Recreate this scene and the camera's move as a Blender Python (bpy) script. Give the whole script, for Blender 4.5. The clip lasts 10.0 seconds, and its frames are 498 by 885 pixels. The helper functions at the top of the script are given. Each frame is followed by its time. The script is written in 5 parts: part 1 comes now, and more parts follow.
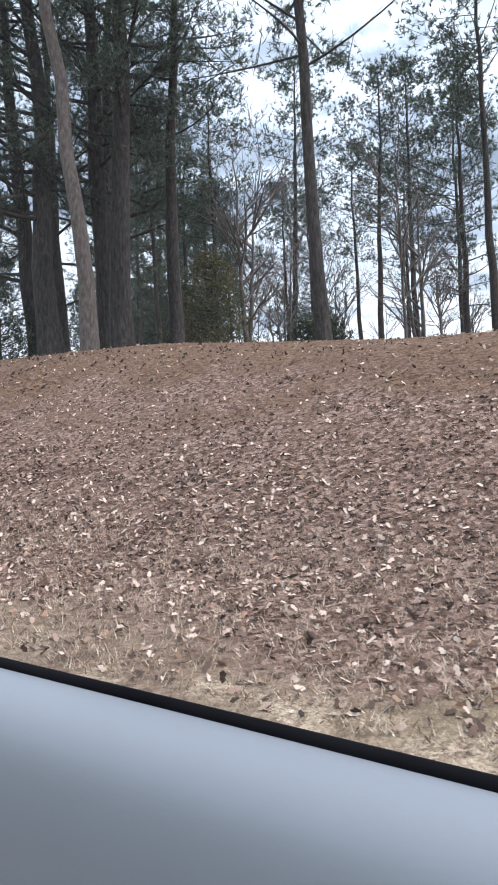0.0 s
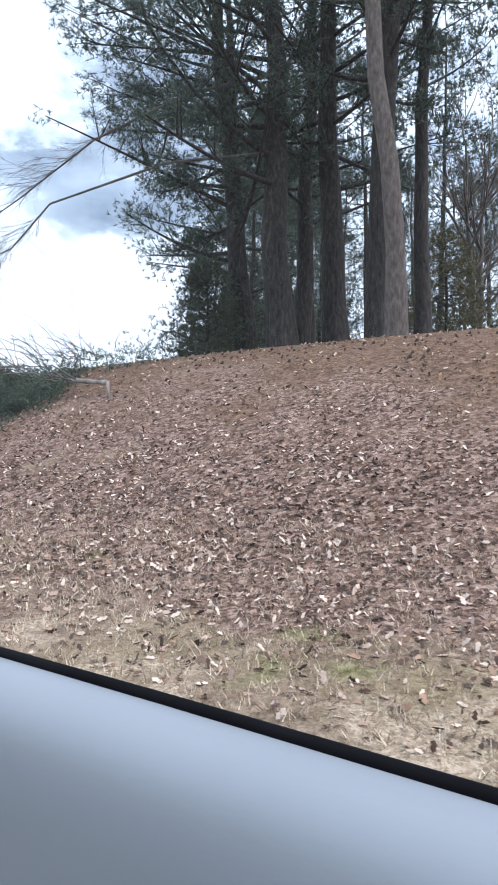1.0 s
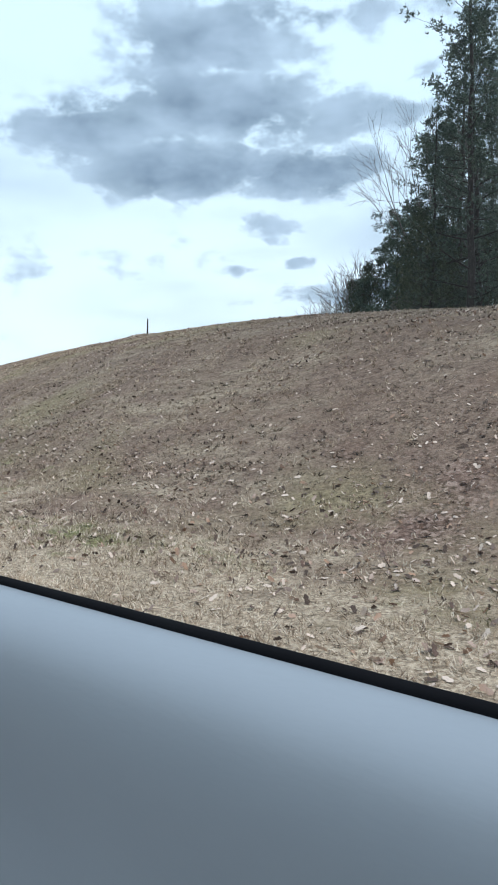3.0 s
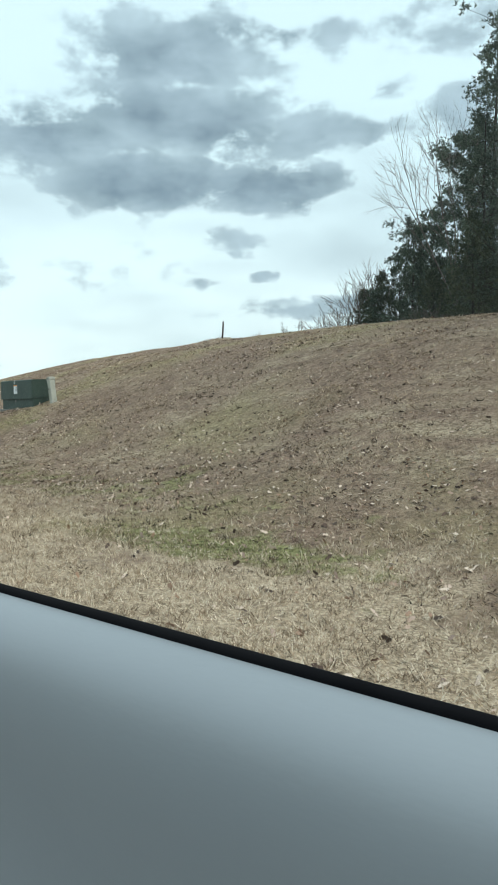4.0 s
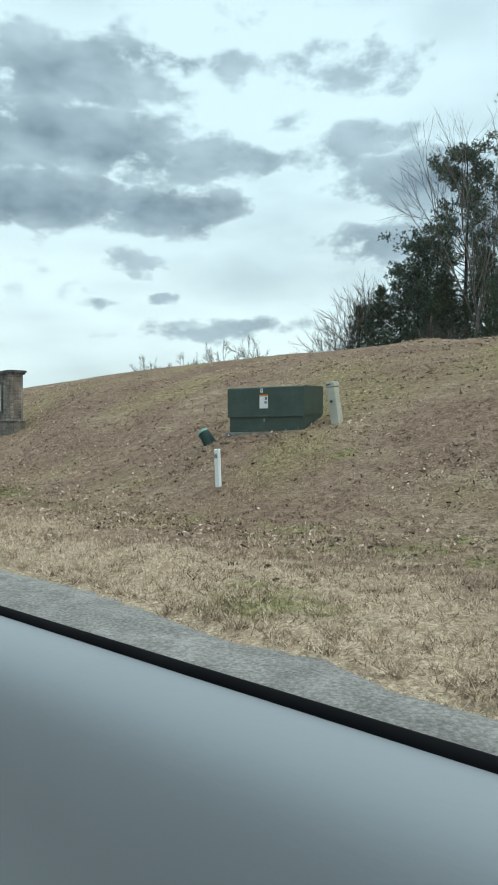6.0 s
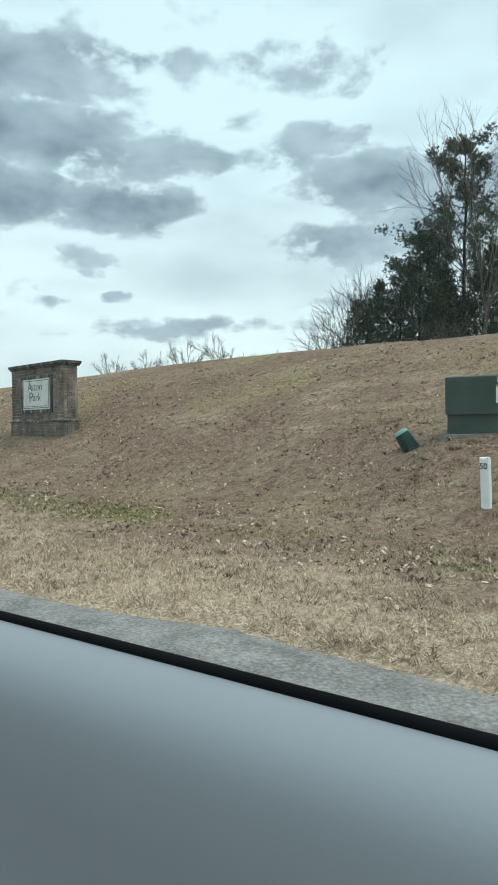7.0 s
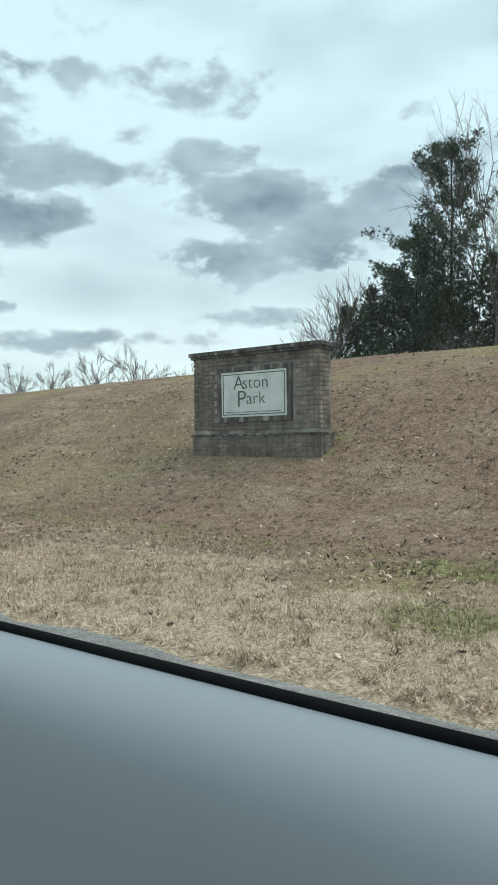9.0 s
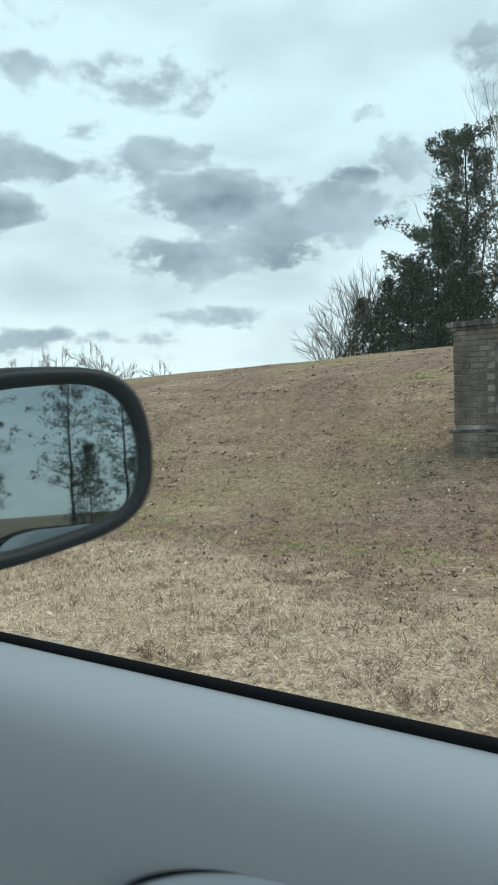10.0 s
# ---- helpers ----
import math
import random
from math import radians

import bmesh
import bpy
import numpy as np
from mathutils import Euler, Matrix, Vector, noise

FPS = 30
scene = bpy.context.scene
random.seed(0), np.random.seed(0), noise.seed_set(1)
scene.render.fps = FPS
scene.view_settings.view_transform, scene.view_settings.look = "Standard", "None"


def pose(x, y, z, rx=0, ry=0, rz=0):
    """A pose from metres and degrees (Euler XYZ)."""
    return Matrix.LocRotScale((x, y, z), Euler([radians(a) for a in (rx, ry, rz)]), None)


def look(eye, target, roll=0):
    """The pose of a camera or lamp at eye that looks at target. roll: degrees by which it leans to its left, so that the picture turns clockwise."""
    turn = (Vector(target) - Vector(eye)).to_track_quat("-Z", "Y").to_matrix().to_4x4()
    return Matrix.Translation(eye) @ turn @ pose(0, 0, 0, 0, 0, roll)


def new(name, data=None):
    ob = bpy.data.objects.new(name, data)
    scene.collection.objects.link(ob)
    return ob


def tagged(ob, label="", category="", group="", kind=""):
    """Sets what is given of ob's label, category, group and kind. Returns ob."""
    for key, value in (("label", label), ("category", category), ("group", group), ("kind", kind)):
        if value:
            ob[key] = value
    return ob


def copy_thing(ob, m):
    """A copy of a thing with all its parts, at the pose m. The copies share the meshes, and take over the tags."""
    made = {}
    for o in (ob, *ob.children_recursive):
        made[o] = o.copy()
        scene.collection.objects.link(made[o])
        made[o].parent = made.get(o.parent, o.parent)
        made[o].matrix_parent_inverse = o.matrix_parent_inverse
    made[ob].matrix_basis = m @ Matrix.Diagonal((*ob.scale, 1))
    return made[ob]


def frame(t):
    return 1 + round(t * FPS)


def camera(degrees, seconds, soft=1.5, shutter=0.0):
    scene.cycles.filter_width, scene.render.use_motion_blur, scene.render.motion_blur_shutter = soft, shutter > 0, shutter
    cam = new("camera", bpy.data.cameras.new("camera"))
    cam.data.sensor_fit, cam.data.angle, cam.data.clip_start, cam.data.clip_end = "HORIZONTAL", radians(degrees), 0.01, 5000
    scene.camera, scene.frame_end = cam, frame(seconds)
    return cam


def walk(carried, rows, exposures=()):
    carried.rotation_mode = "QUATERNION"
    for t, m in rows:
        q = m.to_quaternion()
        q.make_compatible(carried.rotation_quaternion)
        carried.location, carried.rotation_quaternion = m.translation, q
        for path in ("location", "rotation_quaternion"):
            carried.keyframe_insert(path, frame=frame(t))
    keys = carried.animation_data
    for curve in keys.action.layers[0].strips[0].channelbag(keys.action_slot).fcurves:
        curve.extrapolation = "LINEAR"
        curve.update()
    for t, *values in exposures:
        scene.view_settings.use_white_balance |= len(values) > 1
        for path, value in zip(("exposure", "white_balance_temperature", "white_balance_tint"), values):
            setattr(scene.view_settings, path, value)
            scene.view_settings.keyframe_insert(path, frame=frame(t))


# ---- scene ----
cam = camera(39.22, 10.0, soft=1.7, shutter=0.03)
# seconds, x, y, z, yaw, pitch, roll
PATH = [
    (0.0, 32.423, -15.774, 0.793, 7.77, -1.46, 1.67),
    (0.5, 29.542, -14.455, 0.806, 9.10, -0.30, 1.59),
    (1.0, 26.744, -13.186, 0.849, 11.20, -0.61, 0.36),
    (1.5, 23.994, -12.009, 0.859, 13.54, -1.99, -0.49),
    (2.0, 21.177, -10.870, 0.888, 15.41, -3.21, 0.66),
    (2.5, 18.484, -9.801, 0.929, 15.66, -3.65, 1.04),
    (4.0, 11.652, -7.052, 1.069, 12.17, -2.54, 0.71),
    (4.5, 9.499, -6.046, 1.117, 10.32, -1.74, 0.47),
    (5.0, 7.141, -4.866, 1.156, 8.06, -1.05, 0.26),
    (5.5, 5.108, -3.623, 1.175, 5.82, -0.79, 0.23),
    (7.0, 0.135, -0.098, 1.248, 0.16, -0.90, 0.51),
    (7.5, -1.742, 1.233, 1.278, -2.07, -0.73, 0.57),
    (8.0, -3.366, 2.529, 1.313, -4.32, -0.44, 0.54),
    (8.5, -4.913, 3.968, 1.342, -6.66, -0.07, 0.52),
    (9.0, -6.427, 5.343, 1.358, -8.75, 0.20, 0.67),
    (9.5, -8.085, 7.002, 1.383, -10.68, 0.24, 0.93),
    (10.0, -9.860, 8.844, 1.407, -12.41, 0.09, 0.96),
]
walk(cam, [(t, pose(x, y, z, 90 + pitch, roll, yaw)) for t, x, y, z, yaw, pitch, roll in PATH],
     exposures=[(0.0, 0.52, 6150, 22), (1.0, 0.64, 5900, 21), (2.0, 0.42, 5600, 18), (2.5, 0.24, 5500, 18), (3.7, 0.1, 6250, 4), (10.0, 0.0, 6250, 4)])

# ---- sky and sun: bright broken overcast ----
SUN_AZ, SUN_EL = 105.0, 55.0  # compass from +y, clockwise


def make_world():
    world = bpy.data.worlds.new("overcast_sky")
    scene.world = world
    world.use_nodes = True
    nt = world.node_tree
    nt.nodes.clear()
    N, L = nt.nodes.new, nt.links.new

    def math_node(op, a, b=None, c=None, clamp=False):
        n = N("ShaderNodeMath")
        n.operation, n.use_clamp = op, clamp
        for i, val in enumerate((a, b, c)):
            if val is None:
                continue
            if isinstance(val, (int, float)):
                n.inputs[i].default_value = val
            else:
                L(val, n.inputs[i])
        return n.outputs[0]

    out = N("ShaderNodeOutputWorld")
    bg = N("ShaderNodeBackground")
    L(bg.outputs[0], out.inputs[0])
    tc = N("ShaderNodeTexCoord")
    sep = N("ShaderNodeSeparateXYZ")
    L(tc.outputs["Generated"], sep.inputs[0])
    x, y, z = sep.outputs
    az = math_node("MULTIPLY", math_node("ARCTAN2", x, y), 57.2958)
    el = math_node("MULTIPLY", math_node("ARCSINE", z), 57.2958)
    # uneven cloud edges: the two angles are pushed about by noise
    comb = N("ShaderNodeCombineXYZ")
    L(math_node("MULTIPLY", az, 0.1), comb.inputs[0])
    L(math_node("MULTIPLY", el, 0.17), comb.inputs[1])
    wob = N("ShaderNodeTexNoise")
    wob.inputs["Scale"].default_value, wob.inputs["Detail"].default_value, wob.inputs["Roughness"].default_value = 1.5, 9.0, 0.6
    L(comb.outputs[0], wob.inputs["Vector"])
    ws = N("ShaderNodeSeparateColor")
    L(wob.outputs["Color"], ws.inputs[0])
    az2 = math_node("ADD", az, math_node("MULTIPLY", math_node("SUBTRACT", ws.outputs[0], 0.5), 6.5))
    el2 = math_node("ADD", el, math_node("MULTIPLY", math_node("SUBTRACT", ws.outputs[1], 0.5), 3.6))
    curd = N("ShaderNodeTexNoise")
    curd.inputs["Scale"].default_value, curd.inputs["Detail"].default_value, curd.inputs["Roughness"].default_value = 2.6, 10.0, 0.6
    curd.inputs["Distortion"].default_value = 0.0
    L(comb.outputs[0], curd.inputs["Vector"])
    cover = None
    # cloud banks: bearing, height, half width, half height (degrees), density
    great_bank = [(-17.8, 26.2, 6.6, 2.6, 1.0), (-17.1, 22.2, 8.3, 2.6, 1.0), (-26.3, 20.1, 7.6, 2.3, 0.95), (-20.3, 17.8, 8.3, 1.9, 1.0), (-10.8, 17.7, 6.6, 1.8, 1.0), (-6.7, 21.0, 5.7, 1.5, 0.8),
                  (-11.1, 27.5, 4.4, 1.0, 0.55), (-4.5, 27.3, 3.8, 1.2, 0.5), (-12.8, 13.7, 2.7, 0.85, 0.75), (-10.6, 10.9, 1.6, 0.6, 0.8), (-15.8, 10.6, 1.8, 0.45, 0.5), (-7.4, 8.4, 6.0, 0.95, 0.65), (-26.1, 11.3, 11.4, 1.2, 0.25)]
    far_banks = [(5.7, 21.7, 3.6, 1.6, 0.9), (10.7, 19.2, 6.1, 2.2, 1.0), (7.6, 14.8, 5.2, 1.9, 0.9), (3.3, 21.1, 3.5, 1.2, 0.4), (3.8, 27.0, 6.0, 1.8, 0.5), (20.2, 18.1, 4.4, 2.2, 0.95), (15.6, 17.6, 3.8, 2.0, 0.95),
                 (20.8, 20.5, 2.6, 0.8, 0.8), (14.1, 15.7, 3.8, 1.4, 0.85), (8.6, 10.7, 4.8, 1.0, 0.5), (3.0, 8.7, 3.4, 0.7, 0.55), (25.3, 21.2, 3.6, 2.4, 0.5), (31.6, 27.2, 2.4, 3.2, 0.55), (22.9, 24.6, 1.2, 0.45, 0.4),
                 (-1.0, 23.7, 2.1, 0.55, 0.45)]
    banks = great_bank + far_banks
    for a, e, ra, re, dens in banks:
        d = math_node("SQRT", math_node("ADD",
                      math_node("POWER", math_node("MULTIPLY", math_node("SUBTRACT", az2, a), 1 / ra), 2.0),
                      math_node("POWER", math_node("MULTIPLY", math_node("SUBTRACT", el2, e), 1 / re), 2.0)))
        m = N("ShaderNodeMapRange")
        m.interpolation_type = "SMOOTHSTEP"
        for i, val in enumerate((1.75, 0.25, 0.0, dens), 1):
            m.inputs[i].default_value = val
        L(d, m.inputs[0])
        cover = m.outputs[0] if cover is None else math_node("MAXIMUM", cover, m.outputs[0])
    # broken cloud over the rest of the sky, thin streaks near the horizon
    rest = N("ShaderNodeTexNoise")
    rest.inputs["Scale"].default_value, rest.inputs["Detail"].default_value = 2.4, 6.0
    mp = N("ShaderNodeMapping")
    mp.inputs["Scale"].default_value = (1, 1, 3.2)
    L(tc.outputs["Generated"], mp.inputs[0])
    L(mp.outputs[0], rest.inputs["Vector"])
    thin = N("ShaderNodeMapRange")
    thin.interpolation_type = "SMOOTHSTEP"
    for i, val in enumerate((0.42, 0.70, 0.0, 0.42), 1):
        thin.inputs[i].default_value = val
    L(rest.outputs[0], thin.inputs[0])
    field = math_node("ADD", cover, math_node("MULTIPLY", math_node("SUBTRACT", curd.outputs[0], 0.5), 2.2))
    edge = N("ShaderNodeMapRange")
    edge.interpolation_type = "SMOOTHSTEP"
    for i, val in enumerate((0.13, 0.66, 0.0, 1.0), 1):
        edge.inputs[i].default_value = val
    L(field, edge.inputs[0])
    cover = math_node("MULTIPLY", edge.outputs[0], math_node("ADD", math_node("MULTIPLY", cover, 0.5), 0.5), clamp=True)
    cover = math_node("MAXIMUM", cover, thin.outputs[0])
    cover = math_node("MULTIPLY", cover, math_node("ADD", math_node("MULTIPLY", ws.outputs[2], 0.6), 0.68), clamp=True)
    # clear parts: thin bright veil over blue
    sky = N("ShaderNodeTexSky")
    sky.sky_type, sky.sun_disc = "NISHITA", False
    sky.sun_elevation, sky.sun_rotation = radians(SUN_EL), radians(SUN_AZ)
    scaled = N("ShaderNodeVectorMath")
    scaled.operation = "SCALE"
    scaled.inputs["Scale"].default_value = 0.1
    L(sky.outputs[0], scaled.inputs[0])
    veil = N("ShaderNodeMix")
    veil.data_type = "RGBA"
    veil.inputs["Factor"].default_value = 0.85
    L(scaled.outputs[0], veil.inputs["A"])
    grad = N("ShaderNodeValToRGB")
    ramp = grad.color_ramp
    ramp.elements[0].position, ramp.elements[0].color = 0.0, (0.90, 0.99, 0.97, 1)
    ramp.elements[1].position, ramp.elements[1].color = 1.0, (0.74, 0.90, 1.0, 1)
    mid = ramp.elements.new(0.25)
    mid.color = (0.80, 0.97, 1.02, 1)
    L(math_node("MULTIPLY", el, 1 / 90, clamp=True), grad.inputs[0])
    L(grad.outputs[0], veil.inputs["B"])
    fin = N("ShaderNodeMix")
    fin.data_type = "RGBA"
    body = N("ShaderNodeTexNoise")  # lumps of lighter and darker grey inside the banks
    body.inputs["Scale"].default_value, body.inputs["Detail"].default_value, body.inputs["Roughness"].default_value, body.inputs["Distortion"].default_value = 1.5, 5.0, 0.5, 0.0
    L(comb.outputs[0], body.inputs["Vector"])
    tone = N("ShaderNodeValToRGB")
    tone.color_ramp.elements[0].position, tone.color_ramp.elements[0].color = 0.35, (0.19, 0.26, 0.32, 1)
    tone.color_ramp.elements[1].position, tone.color_ramp.elements[1].color = 0.66, (0.39, 0.49, 0.565, 1)
    L(body.outputs[0], tone.inputs[0])
    L(tone.outputs[0], fin.inputs["B"])
    L(veil.outputs["Result"], fin.inputs["A"])
    L(cover, fin.inputs["Factor"])
    L(fin.outputs["Result"], bg.inputs[0])
    bg.inputs[1].default_value = 1.12


make_world()
sun = new("sun", bpy.data.lights.new("sun", "SUN"))
sun.data.energy, sun.data.angle, sun.data.color = 1.9, radians(35), (1.0, 0.95, 0.87)
sun_dir = Vector((math.sin(radians(SUN_AZ)) * math.cos(radians(SUN_EL)), math.cos(radians(SUN_AZ)) * math.cos(radians(SUN_EL)), math.sin(radians(SUN_EL))))
sun.matrix_world = look(sun_dir * 60, (0, 0, 0))


# ---- materials ----
def surface(name, colours, scale=4.0, detail=6.0, rough=0.85, metal=0.0, bump=0.3, bump_scale=40.0, island=0.0, piece=0.0, stretch=(1, 1, 1), spec=0.3, coarse=0.0, distort=0.0, lo=0.28, hi=0.72, joined=False):
    """A noise-mottled material: colours run along a ramp; island / piece vary the tone by mesh island or by object."""
    mat = bpy.data.materials.new(name)
    mat.use_nodes = True
    nt = mat.node_tree
    N, L = nt.nodes.new, nt.links.new
    bsdf = nt.nodes["Principled BSDF"]
    tc = N("ShaderNodeTexCoord")
    mp = N("ShaderNodeMapping")
    mp.inputs["Scale"].default_value = stretch
    if joined:  # stains that run on from piece to piece
        L(N("ShaderNodeNewGeometry").outputs["Position"], mp.inputs[0])
    else:
        L(tc.outputs["Object"], mp.inputs[0])
    noi = N("ShaderNodeTexNoise")
    noi.inputs["Scale"].default_value, noi.inputs["Detail"].default_value, noi.inputs["Roughness"].default_value = scale, detail, 0.62
    noi.inputs["Distortion"].default_value = distort
    L(mp.outputs[0], noi.inputs["Vector"])
    fac = noi.outputs[0]

    def add(a, b, weight):
        m = N("ShaderNodeMath")
        m.operation = "MULTIPLY_ADD"
        L(b, m.inputs[0])
        m.inputs[1].default_value = weight
        s = N("ShaderNodeMath")
        s.operation = "SUBTRACT"
        L(a, s.inputs[0])
        s.inputs[1].default_value = weight / 2
        L(s.outputs[0], m.inputs[2])
        return m.outputs[0]

    if coarse:
        big = N("ShaderNodeTexNoise")
        big.inputs["Scale"].default_value, big.inputs["Detail"].default_value = scale / 9, 3.0
        L(mp.outputs[0], big.inputs["Vector"])
        fac = add(fac, big.outputs[0], coarse)
    if island:
        geo = N("ShaderNodeNewGeometry")
        fac = add(fac, geo.outputs["Random Per Island"], island)
    if piece:
        info = N("ShaderNodeObjectInfo")
        fac = add(fac, info.outputs["Random"], piece)
    ramp = N("ShaderNodeValToRGB")
    cr = ramp.color_ramp
    cr.elements[0].position, cr.elements[0].color = lo, (*colours[0], 1)
    cr.elements[1].position, cr.elements[1].color = hi, (*colours[-1], 1)
    for i, c in enumerate(colours[1:-1], 1):
        cr.elements.new(lo + (hi - lo) * i / (len(colours) - 1)).color = (*c, 1)
    L(fac, ramp.inputs[0])
    L(ramp.outputs[0], bsdf.inputs["Base Color"])
    bsdf.inputs["Roughness"].default_value, bsdf.inputs["Metallic"].default_value = rough, metal
    bsdf.inputs["Specular IOR Level"].default_value = spec
    if bump:
        fine = N("ShaderNodeTexNoise")
        fine.inputs["Scale"].default_value, fine.inputs["Detail"].default_value = bump_scale, 5.0
        L(mp.outputs[0], fine.inputs["Vector"])
        b = N("ShaderNodeBump")
        b.inputs["Strength"].default_value, b.inputs["Distance"].default_value = bump, 0.02
        L(fine.outputs[0], b.inputs["Height"])
        L(b.outputs[0], bsdf.inputs["Normal"])
    return mat


def ground_material():
    """Bare soil, faded turf, leaf litter and green patches, mixed by the sheet's own weights."""
    mat = bpy.data.materials.new("ground_turf")
    mat.use_nodes = True
    nt = mat.node_tree
    N, L = nt.nodes.new, nt.links.new
    bsdf = nt.nodes["Principled BSDF"]
    tc = N("ShaderNodeTexCoord")

    def noise_ramp(scale, detail, colours, stretch=(1, 1, 1), rough=0.65, half=0.13):
        mp = N("ShaderNodeMapping")
        mp.inputs["Scale"].default_value = stretch
        L(tc.outputs["Object"], mp.inputs[0])
        n = N("ShaderNodeTexNoise")
        n.inputs["Scale"].default_value, n.inputs["Detail"].default_value, n.inputs["Roughness"].default_value = scale, detail, rough
        L(mp.outputs[0], n.inputs["Vector"])
        r = N("ShaderNodeValToRGB")
        r.color_ramp.elements[0].position, r.color_ramp.elements[0].color = 0.5 - half, (*colours[0], 1)
        r.color_ramp.elements[1].position, r.color_ramp.elements[1].color = 0.5 + half, (*colours[-1], 1)
        for i, c in enumerate(colours[1:-1], 1):
            r.color_ramp.elements.new(0.5 - half + 2 * half * i / (len(colours) - 1)).color = (*c, 1)
        L(n.outputs[0], r.inputs[0])
        return r.outputs[0]

    def cells(scale, colours, warp=0.05):
        """A mosaic of small uneven pieces, each of its own tone: matted leaves or thatch."""
        n = N("ShaderNodeTexNoise")
        n.inputs["Scale"].default_value, n.inputs["Detail"].default_value = scale * 0.9, 4.0
        L(tc.outputs["Object"], n.inputs["Vector"])
        w = N("ShaderNodeVectorMath")
        w.operation = "MULTIPLY_ADD"
        L(n.outputs["Color"], w.inputs[0])
        w.inputs[1].default_value = (warp, warp, warp)
        L(tc.outputs["Object"], w.inputs[2])
        v = N("ShaderNodeTexVoronoi")
        v.inputs["Scale"].default_value = scale
        L(w.outputs[0], v.inputs["Vector"])
        sp = N("ShaderNodeSeparateColor")
        L(v.outputs["Color"], sp.inputs[0])
        r = N("ShaderNodeValToRGB")
        r.color_ramp.elements[0].position, r.color_ramp.elements[0].color = 0.08, (*colours[0], 1)
        r.color_ramp.elements[1].position, r.color_ramp.elements[1].color = 0.95, (*colours[-1], 1)
        for i, c in enumerate(colours[1:-1], 1):
            r.color_ramp.elements.new(0.08 + 0.87 * i / (len(colours) - 1)).color = (*c, 1)
        L(sp.outputs[0], r.inputs[0])
        return r.outputs[0]

    def half_of(a, b, share=0.5):
        m = N("ShaderNodeMix")
        m.data_type = "RGBA"
        m.inputs["Factor"].default_value = share
        L(a, m.inputs["A"])
        L(b, m.inputs["B"])
        return m.outputs["Result"]

    def streaks():
        """Long low drifts that follow the bank."""
        along, out, c = N("ShaderNodeAttribute"), N("ShaderNodeAttribute"), N("ShaderNodeCombineXYZ")
        along.attribute_name, out.attribute_name = "along", "out"
        L(along.outputs["Fac"], c.inputs[0])
        L(out.outputs["Fac"], c.inputs[1])
        mp, n, r = N("ShaderNodeMapping"), N("ShaderNodeTexNoise"), N("ShaderNodeMapRange")
        mp.inputs["Scale"].default_value = (0.75, 3.2, 1)
        L(c.outputs[0], mp.inputs[0])
        n.inputs["Scale"].default_value, n.inputs["Detail"].default_value, n.inputs["Roughness"].default_value = 1.0, 9.0, 0.68
        L(mp.outputs[0], n.inputs["Vector"])
        for i, v in enumerate((0.40, 0.60, 0.0, 1.0), 1):
            r.inputs[i].default_value = v
        L(n.outputs[0], r.inputs[0])
        return r.outputs[0]

    def mix(fac, a, b):
        m = N("ShaderNodeMix")
        m.data_type = "RGBA"
        L(fac, m.inputs["Factor"])
        L(a, m.inputs["A"])
        L(b, m.inputs["B"])
        return m.outputs["Result"]

    def weight(name, soft_scale=3.0, amount=0.5):
        a = N("ShaderNodeAttribute")
        a.attribute_name = name
        n = N("ShaderNodeTexNoise")
        n.inputs["Scale"].default_value, n.inputs["Detail"].default_value = soft_scale, 6.0
        L(tc.outputs["Object"], n.inputs["Vector"])
        s = N("ShaderNodeMath")
        s.operation = "MULTIPLY_ADD"
        L(n.outputs[0], s.inputs[0])
        s.inputs[1].default_value = amount * 2
        L(a.outputs["Fac"], s.inputs[2])
        m = N("ShaderNodeMapRange")
        m.interpolation_type = "SMOOTHSTEP"
        for i, v in enumerate((0.5 + amount * 0.75, 0.5 + amount * 1.25, 0.0, 1.0), 1):
            m.inputs[i].default_value = v
        L(s.outputs[0], m.inputs[0])
        return m.outputs[0]

    pale = half_of(noise_ramp(5.0, 11.0, [TURF_DARK, TURF_MID, TURF_LIGHT], rough=0.8), cells(34.0, [(0.05, 0.036, 0.024), TURF_MID, TURF_LIGHT, (0.60, 0.49, 0.36)]), 0.45)
    bare = half_of(noise_ramp(6.0, 11.0, [SOIL_DARK, SOIL_MID, SOIL_LIGHT], rough=0.8), cells(38.0, [(0.035, 0.022, 0.016), SOIL_MID, (0.36, 0.27, 0.20)]), 0.45)
    turf = mix(streaks(), bare, pale)
    turf = mix(weight("patch", 0.55, 1.0), turf, bare)
    turf = mix(weight("tint", 0.35, 1.0), turf, noise_ramp(16.0, 10.0, [(0.125, 0.098, 0.047), (0.269, 0.218, 0.116), (0.475, 0.385, 0.215)], rough=0.75))
    straw = half_of(noise_ramp(20.0, 10.0, [(0.157, 0.111, 0.079), (0.428, 0.326, 0.222), (0.731, 0.593, 0.431)], rough=0.85), cells(60.0, [(0.10, 0.07, 0.045), (0.42, 0.31, 0.21), (0.78, 0.64, 0.47)]), 0.45)
    col = mix(weight("straw", 2.2, 0.7), turf, straw)
    litter = half_of(noise_ramp(26.0, 10.0, [(0.045, 0.026, 0.018), (0.19, 0.115, 0.083), (0.42, 0.275, 0.21)], rough=0.85), cells(31.0, [(0.03, 0.018, 0.012), (0.13, 0.078, 0.056), (0.24, 0.15, 0.112), (0.33, 0.22, 0.17), (0.55, 0.40, 0.32)], 0.06), 0.6)
